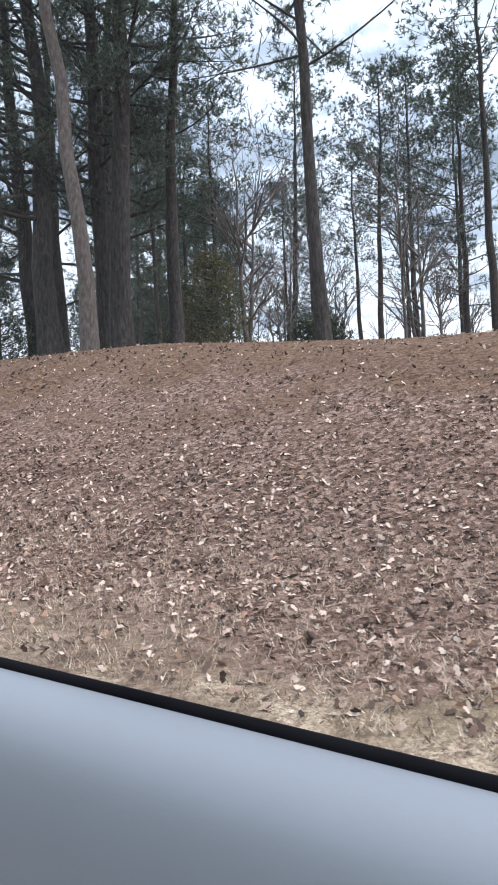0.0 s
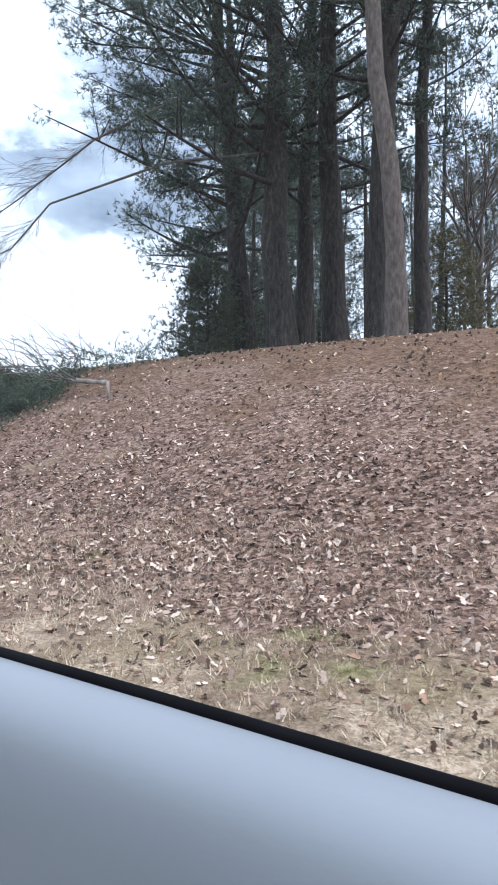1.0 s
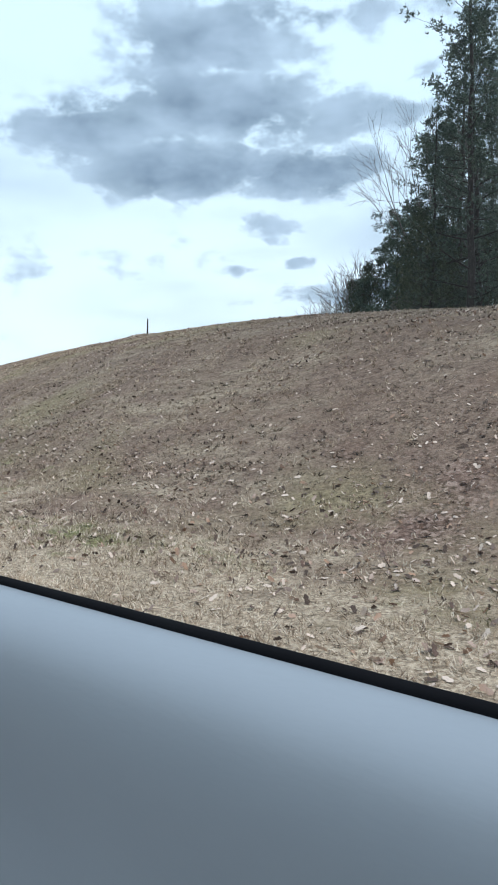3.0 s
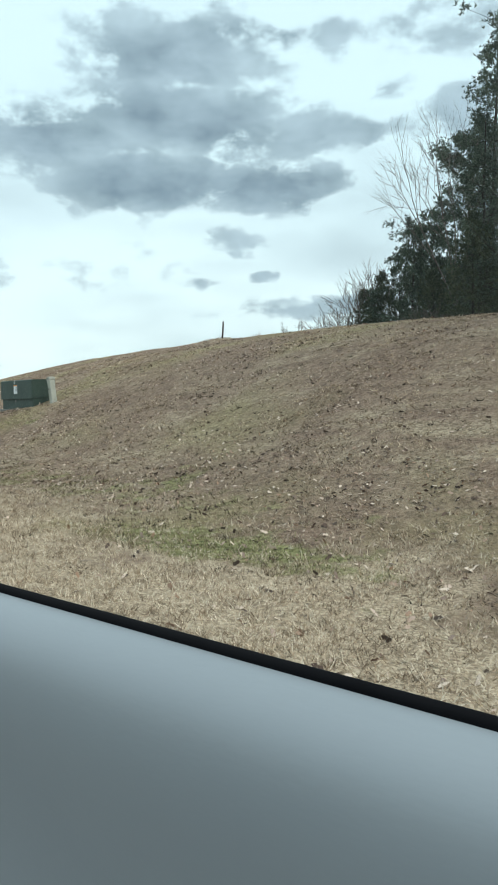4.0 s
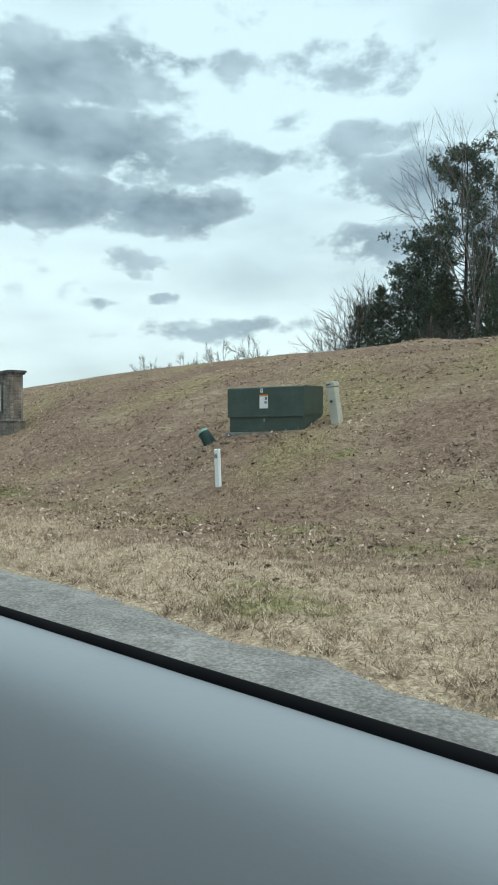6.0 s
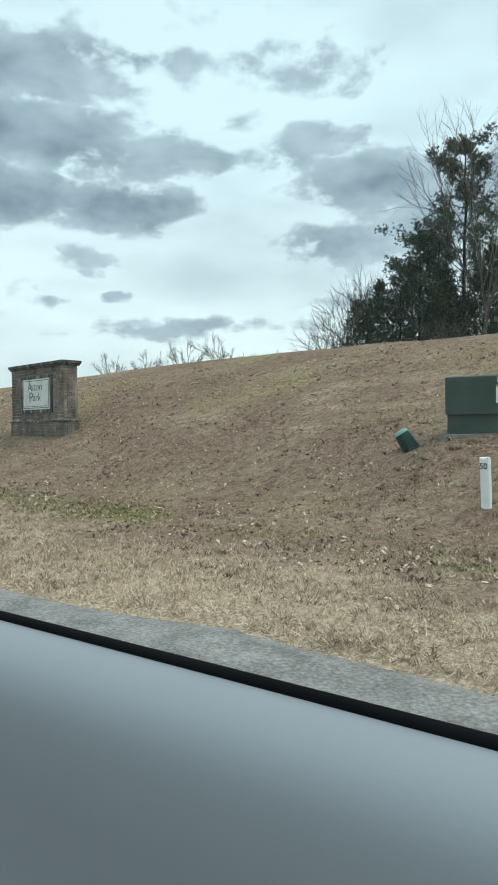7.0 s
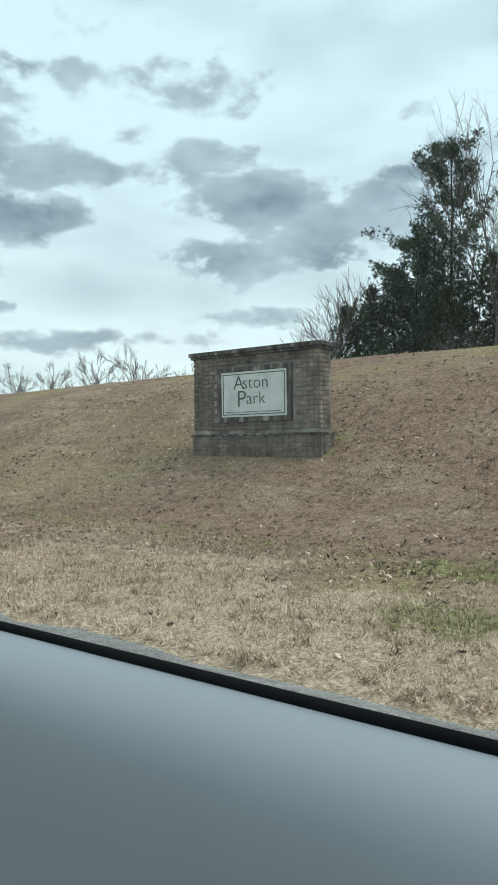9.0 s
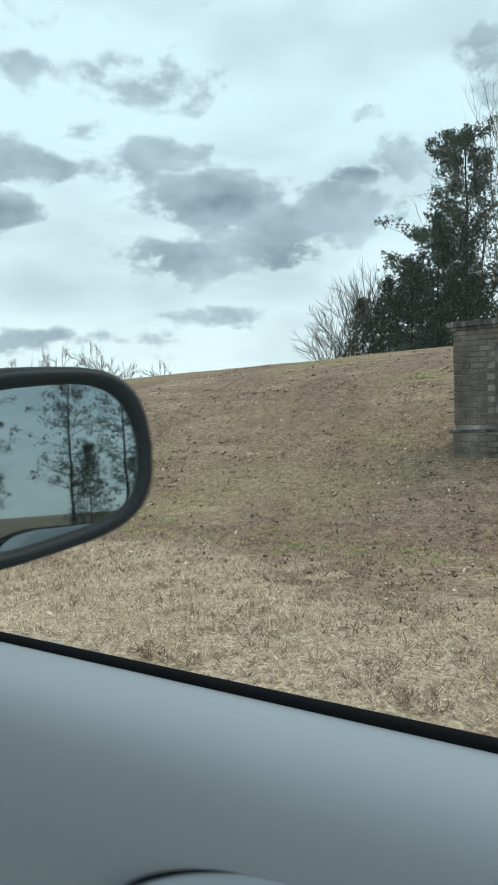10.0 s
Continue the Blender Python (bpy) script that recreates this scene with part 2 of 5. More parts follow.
    straw_bed = half_of(noise_ramp(9.0, 10.0, [(0.05, 0.03, 0.02), (0.19, 0.118, 0.078), (0.34, 0.225, 0.15)], stretch=(1, 1, 1), rough=0.8), cells(30.0, [(0.05, 0.03, 0.02), (0.18, 0.105, 0.065), (0.34, 0.215, 0.14)], 0.06), 0.5)
    litter = mix(weight("needles", 0.9, 0.9), litter, straw_bed)
    col = mix(weight("litter", 0.9, 1.0), col, litter)
    col = mix(weight("green", 3.0, 0.8), col, noise_ramp(16.0, 8.0, [(0.095, 0.09, 0.035), (0.215, 0.205, 0.085), (0.36, 0.33, 0.16)]))
    L(col, bsdf.inputs["Base Color"])
    bsdf.inputs["Roughness"].default_value = 0.95
    bsdf.inputs["Specular IOR Level"].default_value = 0.1
    fine = N("ShaderNodeTexNoise")
    fine.inputs["Scale"].default_value, fine.inputs["Detail"].default_value = 45.0, 8.0
    L(tc.outputs["Object"], fine.inputs["Vector"])
    b = N("ShaderNodeBump")
    b.inputs["Strength"].default_value, b.inputs["Distance"].default_value = 0.8, 0.04
    L(fine.outputs[0], b.inputs["Height"])
    L(b.outputs[0], bsdf.inputs["Normal"])
    return mat


TURF_DARK, TURF_MID, TURF_LIGHT = (0.108, 0.075, 0.05), (0.315, 0.232, 0.155), (0.53, 0.415, 0.29)
SOIL_DARK, SOIL_MID, SOIL_LIGHT = (0.096, 0.061, 0.043), (0.25, 0.166, 0.117), (0.39, 0.275, 0.198)
M_GROUND = ground_material()
M_ROAD = surface("worn_asphalt", [(0.13, 0.125, 0.117), (0.245, 0.236, 0.22), (0.40, 0.385, 0.36)], scale=45, coarse=0.5, bump=0.5, bump_scale=120, rough=0.9)
M_CRACK = surface("pale_patch", [(0.24, 0.232, 0.215), (0.46, 0.445, 0.415)], scale=40)
M_STRAW = surface("dry_grass", [(0.19, 0.135, 0.09), (0.49, 0.375, 0.265), (0.86, 0.73, 0.57)], scale=13, coarse=0.5, island=0.4, lo=0.3, hi=0.68, bump=0, rough=0.9, spec=0.1)
M_TURF = surface("faded_grass", [(0.07, 0.046, 0.03), (0.33, 0.235, 0.155), (0.80, 0.63, 0.45)], scale=9, coarse=0.5, island=0.35, lo=0.3, hi=0.7, bump=0, rough=0.9, spec=0.1)
M_GREEN = surface("green_grass", [(0.10, 0.085, 0.038), (0.205, 0.185, 0.082), (0.36, 0.32, 0.165)], scale=3, island=0.6, bump=0, rough=0.9, spec=0.1)
M_WEED = surface("dead_weed", [(0.03, 0.022, 0.014), (0.09, 0.066, 0.045), (0.24, 0.18, 0.125)], scale=3, island=0.6, bump=0, rough=0.9, spec=0.1)
M_LEAF = surface("fallen_leaf", [(0.085, 0.053, 0.038), (0.18, 0.107, 0.077), (0.27, 0.195, 0.155), (0.40, 0.24, 0.15), (0.46, 0.325, 0.255), (0.72, 0.565, 0.45)], scale=1.2, island=0.8, bump=0, rough=0.8)
M_BARK = surface("pine_bark", [(0.014, 0.012, 0.010), (0.038, 0.032, 0.028), (0.08, 0.067, 0.06)], scale=16, stretch=(1, 1, 0.3), bump=0.8, bump_scale=30, coarse=0.3)
M_PALE_BARK = surface("pale_bark", [(0.06, 0.048, 0.042), (0.12, 0.098, 0.086), (0.19, 0.16, 0.14)], scale=18, stretch=(1, 1, 0.35), bump=0.6, bump_scale=34)
M_TWIG = surface("grey_twig", [(0.06, 0.051, 0.045), (0.115, 0.10, 0.088), (0.19, 0.17, 0.15)], scale=5, bump=0)
M_DEADWOOD = surface("dead_wood", [(0.10, 0.085, 0.07), (0.25, 0.215, 0.185), (0.46, 0.42, 0.37)], scale=6, stretch=(1, 1, 0.4), bump=0.4)
M_LOG = surface("broken_limb_bark", [(0.02, 0.015, 0.012), (0.045, 0.033, 0.027), (0.095, 0.072, 0.06)], scale=9, bump=0.8)
M_NEEDLE = surface("pine_needles", [(0.026, 0.041, 0.032), (0.064, 0.093, 0.066), (0.125, 0.165, 0.11)], scale=0.7, island=0.45, bump=0, rough=0.6, spec=0.25)
M_CEDAR = surface("cedar_foliage", [(0.026, 0.036, 0.022), (0.06, 0.076, 0.044), (0.115, 0.13, 0.075)], scale=0.8, island=0.35, bump=0, rough=0.7, spec=0.2)
M_OLIVE = surface("olive_foliage", [(0.05, 0.05, 0.022), (0.11, 0.105, 0.048), (0.19, 0.175, 0.085)], scale=0.9, island=0.35, bump=0, rough=0.7, spec=0.2)
M_BRICK = surface("weathered_brick", [(0.05, 0.041, 0.035), (0.12, 0.10, 0.083), (0.185, 0.156, 0.13), (0.32, 0.275, 0.23)], scale=4, piece=0.1, bump=0.5, bump_scale=60, coarse=0.5, stretch=(1, 1, 0.4), lo=0.3, hi=0.72, joined=True)
M_STAINED = surface("algae_stained_brick", [(0.022, 0.022, 0.02), (0.06, 0.057, 0.05), (0.12, 0.11, 0.096), (0.30, 0.27, 0.235)], scale=9, bump=0.5, bump_scale=60, coarse=0.4, stretch=(1, 1, 0.3), lo=0.32, hi=0.68, joined=True)
M_MORTAR = surface("grey_mortar", [(0.08, 0.071, 0.062), (0.22, 0.196, 0.17), (0.46, 0.42, 0.36)], scale=3, coarse=0.5, stretch=(1, 1, 0.45), lo=0.3, hi=0.7, joined=True)
M_PANEL = surface("white_sign_board", [(0.46, 0.48, 0.45), (0.60, 0.62, 0.59), (0.70, 0.72, 0.69)], scale=3, coarse=0.3, bump=0.03, rough=0.45)
M_INK = surface("black_paint", [(0.045, 0.048, 0.045), (0.11, 0.112, 0.10)], scale=20, bump=0, rough=0.5)
M_FAINT = surface("faded_ink", [(0.16, 0.17, 0.17), (0.30, 0.31, 0.30)], scale=30, bump=0)
M_CABINET = surface("green_painted_steel", [(0.035, 0.055, 0.044), (0.045, 0.07, 0.056), (0.06, 0.088, 0.073)], scale=3, rough=0.5, bump=0.04, coarse=0.3)
M_CONCRETE = surface("concrete_pad", [(0.14, 0.135, 0.12), (0.27, 0.26, 0.235)], scale=12)
M_STICKER = surface("white_sticker", [(0.68, 0.70, 0.70), (0.80, 0.82, 0.82)], scale=10, bump=0, rough=0.5)
M_ORANGE = surface("orange_band", [(0.62, 0.22, 0.04), (0.72, 0.30, 0.06)], scale=10, bump=0, rough=0.5)
M_WHITE = surface("white_plastic", [(0.76, 0.79, 0.77), (0.88, 0.90, 0.88)], scale=5, coarse=0.3, bump=0.05, rough=0.5)
M_BEIGE = surface("beige_plastic", [(0.36, 0.35, 0.29), (0.52, 0.51, 0.44)], scale=5, coarse=0.3, bump=0.05, rough=0.55)
M_DOME = surface("dark_green_plastic", [(0.008, 0.03, 0.025), (0.016, 0.055, 0.044)], scale=5, bump=0.05, rough=0.4)
M_DOME_TOP = surface("sun_bleached_plastic", [(0.16, 0.33, 0.27), (0.26, 0.45, 0.38)], scale=9, bump=0.05, rough=0.5)
M_DOOR = surface("grey_door_plastic", [(0.24, 0.262, 0.282), (0.275, 0.298, 0.318)], scale=2, rough=0.42, bump=0.03, bump_scale=300, spec=0.5)
M_SEAL = surface("black_rubber", [(0.004, 0.004, 0.005), (0.009, 0.009, 0.010)], scale=9, rough=0.85, bump=0.05, spec=0.05)
M_HOUSING = surface("black_mirror_shell", [(0.006, 0.008, 0.010), (0.011, 0.014, 0.017)], scale=9, rough=0.5, bump=0.02, spec=0.2)
M_MIRROR = surface("mirror_glass", [(0.25, 0.31, 0.33), (0.28, 0.34, 0.36)], scale=2, rough=0.02, metal=1.0, bump=0)


# Clear glass mixed with pale diffuse, imitating the glare that veils dark tones.
def hazed_glass():
    mat = bpy.data.materials.new("hazed_glass")
    mat.use_nodes = True
    nt = mat.node_tree
    nt.nodes.clear()
    N, L = nt.nodes.new, nt.links.new
    out, mix, clear, haze = N("ShaderNodeOutputMaterial"), N("ShaderNodeMixShader"), N("ShaderNodeBsdfTransparent"), N("ShaderNodeBsdfDiffuse")
    tc, noi, rng = N("ShaderNodeTexCoord"), N("ShaderNodeTexNoise"), N("ShaderNodeMapRange")
    noi.inputs["Scale"].default_value, noi.inputs["Detail"].default_value = 3.0, 4.0
    L(tc.outputs["Object"], noi.inputs["Vector"])
    for i, v in enumerate((0.3, 0.7, 0.018, 0.04), 1):
        rng.inputs[i].default_value = v
    L(noi.outputs[0], rng.inputs[0])
    L(rng.outputs[0], mix.inputs[0])
    clear.inputs[0].default_value = (0.97, 0.985, 0.98, 1)
    haze.inputs[0].default_value = (0.62, 0.62, 0.60, 1)
    L(clear.outputs[0], mix.inputs[1])
    L(haze.outputs[0], mix.inputs[2])
    L(mix.outputs[0], out.inputs[0])
    return mat


M_WINDOW = hazed_glass()


# ---- building helpers ----
def mesh_of(name, verts, faces, mat, smooth=False):
    me = bpy.data.meshes.new(name)
    me.from_pydata([tuple(v) for v in verts], [], faces)
    me.materials.append(mat)
    if smooth:
        me.polygons.foreach_set("use_smooth", [True] * len(me.polygons))
    me.update()
    return me


def mesh_arrays(name, verts, tris, mat, smooth=False):
    """A mesh from numpy arrays of points and triangles."""
    me = bpy.data.meshes.new(name)
    n, m = len(verts), len(tris)
    me.vertices.add(n)
    me.vertices.foreach_set("co", np.asarray(verts, np.float32).ravel())
    me.loops.add(3 * m)
    me.loops.foreach_set("vertex_index", np.asarray(tris, np.int32).ravel())
    me.polygons.add(m)
    me.polygons.foreach_set("loop_start", np.arange(0, 3 * m, 3, dtype=np.int32))
    me.materials.append(mat)
    me.update(calc_edges=True)
    if smooth:
        me.polygons.foreach_set("use_smooth", np.ones(m, bool))
    return me


def child(name, me, parent, label="", m=None):
    ob = new(name, me)
    ob.parent = parent
    if m is not None:
        ob.matrix_basis = m
    if label:
        ob["label"] = label
    return ob


def part(name, bm, mat, parent, label="", m=None, smooth=False):
    me = bpy.data.meshes.new(name)
    bm.to_mesh(me)
    bm.free()
    me.materials.append(mat)
    if smooth:
        me.polygons.foreach_set("use_smooth", [True] * len(me.polygons))
    return child(name, me, parent, label, m)


def box(x0, x1, y0, y1, z0, z1, bevel=0.0):
    bm = bmesh.new()
    bmesh.ops.create_cube(bm, size=1)
    for v in bm.verts:
        v.co = ((x0 + x1) / 2 + v.co.x * (x1 - x0), (y0 + y1) / 2 + v.co.y * (y1 - y0), (z0 + z1) / 2 + v.co.z * (z1 - z0))
    if bevel:
        bmesh.ops.bevel(bm, geom=bm.edges[:], offset=bevel, segments=2, affect="EDGES", profile=0.6)
    return bm


def thing(name, m, label, category, group="", kind=""):
    ob = new(name)
    ob.matrix_basis = m
    ob.empty_display_size = 0.2
    return tagged(ob, label, category, group, kind)


class Soup:
    """Gathers tubes and blades for one mesh."""

    def __init__(self):
        self.v, self.t, self.n = [], [], 0

    def add(self, verts, tris):
        self.v.append(np.asarray(verts, float))
        self.t.append(np.asarray(tris, int) + self.n)
        self.n += len(verts)

    def tube(self, pts, radii, sides=6):
        pts = np.asarray(pts, float)
        ring = []
        tang = np.gradient(pts, axis=0)
        ang = np.arange(sides) * 2 * np.pi / sides
        for p, tn, r in zip(pts, tang, radii):
            tn = tn / (np.linalg.norm(tn) + 1e-9)
            a = np.cross(tn, (0.31, 0.95, 0.05) if abs(tn[2]) > 0.8 else (0, 0, 1))
            a /= np.linalg.norm(a) + 1e-9
            b = np.cross(tn, a)
            ring.append(p + r * (np.cos(ang)[:, None] * a + np.sin(ang)[:, None] * b))
        verts = np.concatenate(ring)
        tris = []
        for i in range(len(pts) - 1):
            for j in range(sides):
                a, b = i * sides + j, i * sides + (j + 1) % sides
                tris += [(a, b, b + sides), (a, b + sides, a + sides)]
        k = (len(pts) - 1) * sides
        tris += [(k, k + j, k + j + 1) for j in range(1, sides - 1)]
        self.add(verts, tris)

    def blades(self, base, tip, width):
        """One thin triangle from each base to each tip."""
        base, tip = np.asarray(base, float), np.asarray(tip, float)
        d = tip - base
        side = np.cross(d, np.random.normal(size=d.shape))
        side /= np.linalg.norm(side, axis=1)[:, None] + 1e-9
        w = (np.asarray(width) * np.ones(len(base)))[:, None] / 2
        verts = np.stack([base - side * w, base + side * w, tip], 1).reshape(-1, 3)
        self.add(verts, np.arange(len(verts)).reshape(-1, 3))

    def mesh(self, name, mat, smooth=False):
        return mesh_arrays(name, np.concatenate(self.v), np.concatenate(self.t), mat, smooth)


# ---- the lie of the land: distance along the road (s) and out from the drive line (u, to its right) ----
_time = np.array([r[0] for r in PATH])
_keys = np.array([r[1:4] for r in PATH])


def glide(t):
    """The drive line between the path's rows, as a smooth curve through them."""
    slope = np.gradient(_keys, _time, axis=0)
    i = np.clip(np.searchsorted(_time, t, side="right") - 1, 0, len(_time) - 2)
    h = (_time[i + 1] - _time[i])[:, None]
    f = (t - _time[i])[:, None] / h
    return ((2 * f ** 3 - 3 * f ** 2 + 1) * _keys[i] + (f ** 3 - 2 * f ** 2 + f) * h * slope[i]
            + (3 * f ** 2 - 2 * f ** 3) * _keys[i + 1] + (f ** 3 - f ** 2) * h * slope[i + 1])


_core = glide(np.arange(0, 10.001, 0.05))
_a = (_core[0] - _core[8])[:2] / np.linalg.norm((_core[0] - _core[8])[:2])
_b = (_core[-1] - _core[-9])[:2] / np.linalg.norm((_core[-1] - _core[-9])[:2])
ROAD_LINE = np.concatenate([_core[0, :2] + _a * np.arange(90, 0, -0.25)[:, None], _core[:, :2], _core[-1, :2] + _b * np.arange(0.25, 90, 0.25)[:, None]])
ROAD_Z = np.concatenate([np.full(360, _core[0, 2]), _core[:, 2], np.full(359, _core[-1, 2])])
ROAD_S = np.r_[0, np.cumsum(np.linalg.norm(np.diff(ROAD_LINE, axis=0), axis=1))] - 90
DRIVE_END = float(ROAD_S[-360])
_tan = np.gradient(ROAD_LINE, axis=0)
_tan /= np.linalg.norm(_tan, axis=1)[:, None]
ROAD_N = np.stack([_tan[:, 1], -_tan[:, 0]], 1)


def along_road(xy):
    xy = np.atleast_2d(xy)
    s, u = np.empty(len(xy)), np.empty(len(xy))
    for i in range(0, len(xy), 20000):
        q = xy[i:i + 20000]
        d = (q[:, None, 0] - ROAD_LINE[None, :, 0]) ** 2 + (q[:, None, 1] - ROAD_LINE[None, :, 1]) ** 2
        j = d.argmin(1)
        s[i:i + 20000] = ROAD_S[j]
        u[i:i + 20000] = np.sqrt(d[np.arange(len(q)), j]) * np.sign(((q - ROAD_LINE[j]) * ROAD_N[j]).sum(1) + 1e-12)
    return s, u


def place(s, u):
    return np.stack([np.interp(s, ROAD_S, ROAD_LINE[:, i]) + u * np.interp(s, ROAD_S, ROAD_N[:, i]) for i in (0, 1)], -1)


def drive_height(s):
    return np.interp(s, ROAD_S, ROAD_Z)


EDGE_S = (-60, 18, 24, 29, 33, 36.5, 38.5, 40.5, 45, 52, 110)
EDGE_U = (2.2, 2.2, 2.35, 2.42, 2.8, 3.05, 3.15, 2.85, 2.85, 2.75, 2.75)
TOE_S = (-60, 0, 10, 18, 30, 36, 44, 48, 55, 110)
TOE_U = (4.0, 3.9, 3.5, 3.85, 5.35, 5.85, 6.6, 6.7, 6.35, 7.0)
BANK_D = (-2000, -0.5, 0.5, 4.8, 7.8, 11.8, 40, 400, 3000)
CREST_S = (-20, 4, 9, 14, 20, 30, 38, 46, 52, 60)
CREST_K = (0.5, 0.48, 0.7, 0.66, 0.52, 0.74, 0.84, 0.96, 0.96, 0.87)
BANK_Z = (-1.13, -1.13, -0.98, 1.08, 1.98, 2.38, 2.3, 0.0, -8.0)


_rr = np.random.RandomState(8)
WAVES = [(0.045 / (1 + k * 0.35), f * math.cos(d), f * math.sin(d), p) for k, (f, d, p) in enumerate(zip(np.geomspace(0.3, 2.6, 16), _rr.uniform(0, 6.283, 16), _rr.uniform(0, 6.283, 16)))]


def ripple(x, y):
    return sum(a * np.sin(fx * x + fy * y + p + 0.8 * np.sin(0.6 * fy * x - 0.5 * fx * y)) for a, fx, fy, p in WAVES) * 0.4


MOUNDS = [(3.0, 7.35, 0.95, 0.17), (2.25, 7.75, 0.6, 0.18), (6.4, 13.6, 0.6, 0.1)]


def ground_at(xy, su=None):
    xy = np.atleast_2d(xy)
    s, u = along_road(xy) if su is None else su
    d = u - np.interp(s, TOE_S, TOE_U)
    rise = (np.interp(d - 0.4, BANK_D, BANK_Z) + 2 * np.interp(d, BANK_D, BANK_Z) + np.interp(d + 0.4, BANK_D, BANK_Z)) / 4
    z = drive_height(s) + np.minimum(rise, 0.8) + np.maximum(rise - 0.8, 0) * np.interp(s, CREST_S, CREST_K)
    road_edge = np.interp(s, EDGE_S, EDGE_U)
    bumpy = np.clip((u - road_edge - 0.1) / 1.0, 0, 1)
    z = z + bumpy * ripple(xy[:, 0], xy[:, 1]) + np.clip((u - road_edge) / 0.8, 0, 1) * 0.03
    for mx, my, mr, mh in MOUNDS:
        z = z + mh * np.exp(-((xy[:, 0] - mx) ** 2 + (xy[:, 1] - my) ** 2) / mr ** 2)
    under = np.where((u < road_edge + 0.05) & (u > -6.4), -0.05, 0.0)
    return z + under


def gz(x, y):
    return float(ground_at(np.array([[x, y]]))[0])


def spread(lo, hi, fine_lo, fine_hi, step, n):
    k = np.linspace(0, 1, n) ** 3
    return np.unique(np.concatenate([fine_lo - (fine_lo - lo) * k, np.arange(fine_lo, fine_hi, step), fine_hi + (hi - fine_hi) * k]).round(3))


# patches of greener turf: s, u, length, width
GREEN_SPOTS = [(26.3, 4.1, 1.6, 0.45), (44.0, 5.8, 1.8, 0.7), (46.2, 4.3, 0.6, 0.4), (34.8, 3.4, 0.8, 0.4), (46.5, 5.9, 1.6, 0.6), (37.3, 7.6, 1.2, 0.5), (13.5, 3.6, 1.6, 0.7),
               (11.0, 3.5, 1.2, 0.6), (15.5, 3.3, 1.0, 0.5), (8.0, 3.0, 0.7, 0.5), (32.0, 5.0, 0.8, 0.3), (50.5, 8.9, 1.3, 0.5), (28.7, 5.8, 0.6, 0.3), (18.0, 3.4, 1.2, 0.6), (22.0, 3.5, 2.0, 0.5)]


def weights(s, u):
    """How much leaf litter, straw-coloured verge and green turf lie at s, u."""
    litter = np.interp(s, (-30, 10, 16, 21, 26), (1.0, 1.0, 0.72, 0.3, 0.0)) * np.clip((u - 2.2 - 0.05 * np.maximum(s, 0)) / 1.2, 0, 1)
    edge = np.interp(s, (0, 20, 30, 45, 60), (3.4, 3.9, 4.4, 4.9, 5.6))
    wander = 0.35 * np.sin(s * 1.31 + 0.7 * np.sin(s * 0.53)) + 0.25 * np.sin(s * 3.1 + u * 1.7)
    straw = np.clip((edge + 0.9 + wander - u) / 2.2, 0, 1) * np.interp(s, (0, 12, 24), (0.55, 0.6, 1.0)) * np.interp(u, (-9, -7.5, 0), (0.0, 1.0, 1.0))
    green = np.zeros_like(s)
    for a, b, la, lb in GREEN_SPOTS:
        green = np.maximum(green, (0.5 if a < 23 else 1.0 if a in (26.3, 44.0, 46.2) else 0.4 if a == 37.3 else 0.7) * np.exp(-(((s - a) / la) ** 2 + ((u - b) / lb) ** 2)))
    far = np.clip((u - 17) / 5, 0, 1) * np.clip((s - 45) / 10, 0, 1)
    seam = 0.38 * np.exp(-((u - edge - 0.9) / 0.7) ** 2) * np.clip((s - 22) / 6, 0, 1)
    return litter, straw, np.maximum(np.maximum(green, far * 0.6), seam)


def make_ground():
    xs = spread(-1500, 1500, -26, 36, 0.22, 40)
    ys = spread(-1500, 2500, -16, 34, 0.22, 40)
    X, Y = np.meshgrid(xs, ys, indexing="ij")
    xy = np.stack([X.ravel(), Y.ravel()], 1)
    s, u = along_road(xy)
    z = ground_at(xy, (s, u))
    nx, ny = len(xs), len(ys)
    idx = np.arange(nx * ny).reshape(nx, ny)
    a, b, c, d = idx[:-1, :-1].ravel(), idx[1:, :-1].ravel(), idx[1:, 1:].ravel(), idx[:-1, 1:].ravel()
    me = mesh_arrays("ground", np.column_stack([xy, z]), np.concatenate([np.stack([a, b, c], 1), np.stack([a, c, d], 1)]), M_GROUND, True)
    litter, straw, green = weights(s, u)
    for key, val in (("litter", litter), ("straw", straw), ("green", green), ("patch", np.full(len(s), 0.54)), ("tint", np.full(len(s), 0.30)), ("along", s), ("out", u),
                     ("needles", np.clip((u - 4.6) / 5.0, 0, 1) * 0.95)):
        me.attributes.new(key, "FLOAT", "POINT").data.foreach_set("value", val.astype(np.float32))
    tagged(new("ground", me), "grassy bank with faded winter turf and leaf litter", "ground", kind="structure")


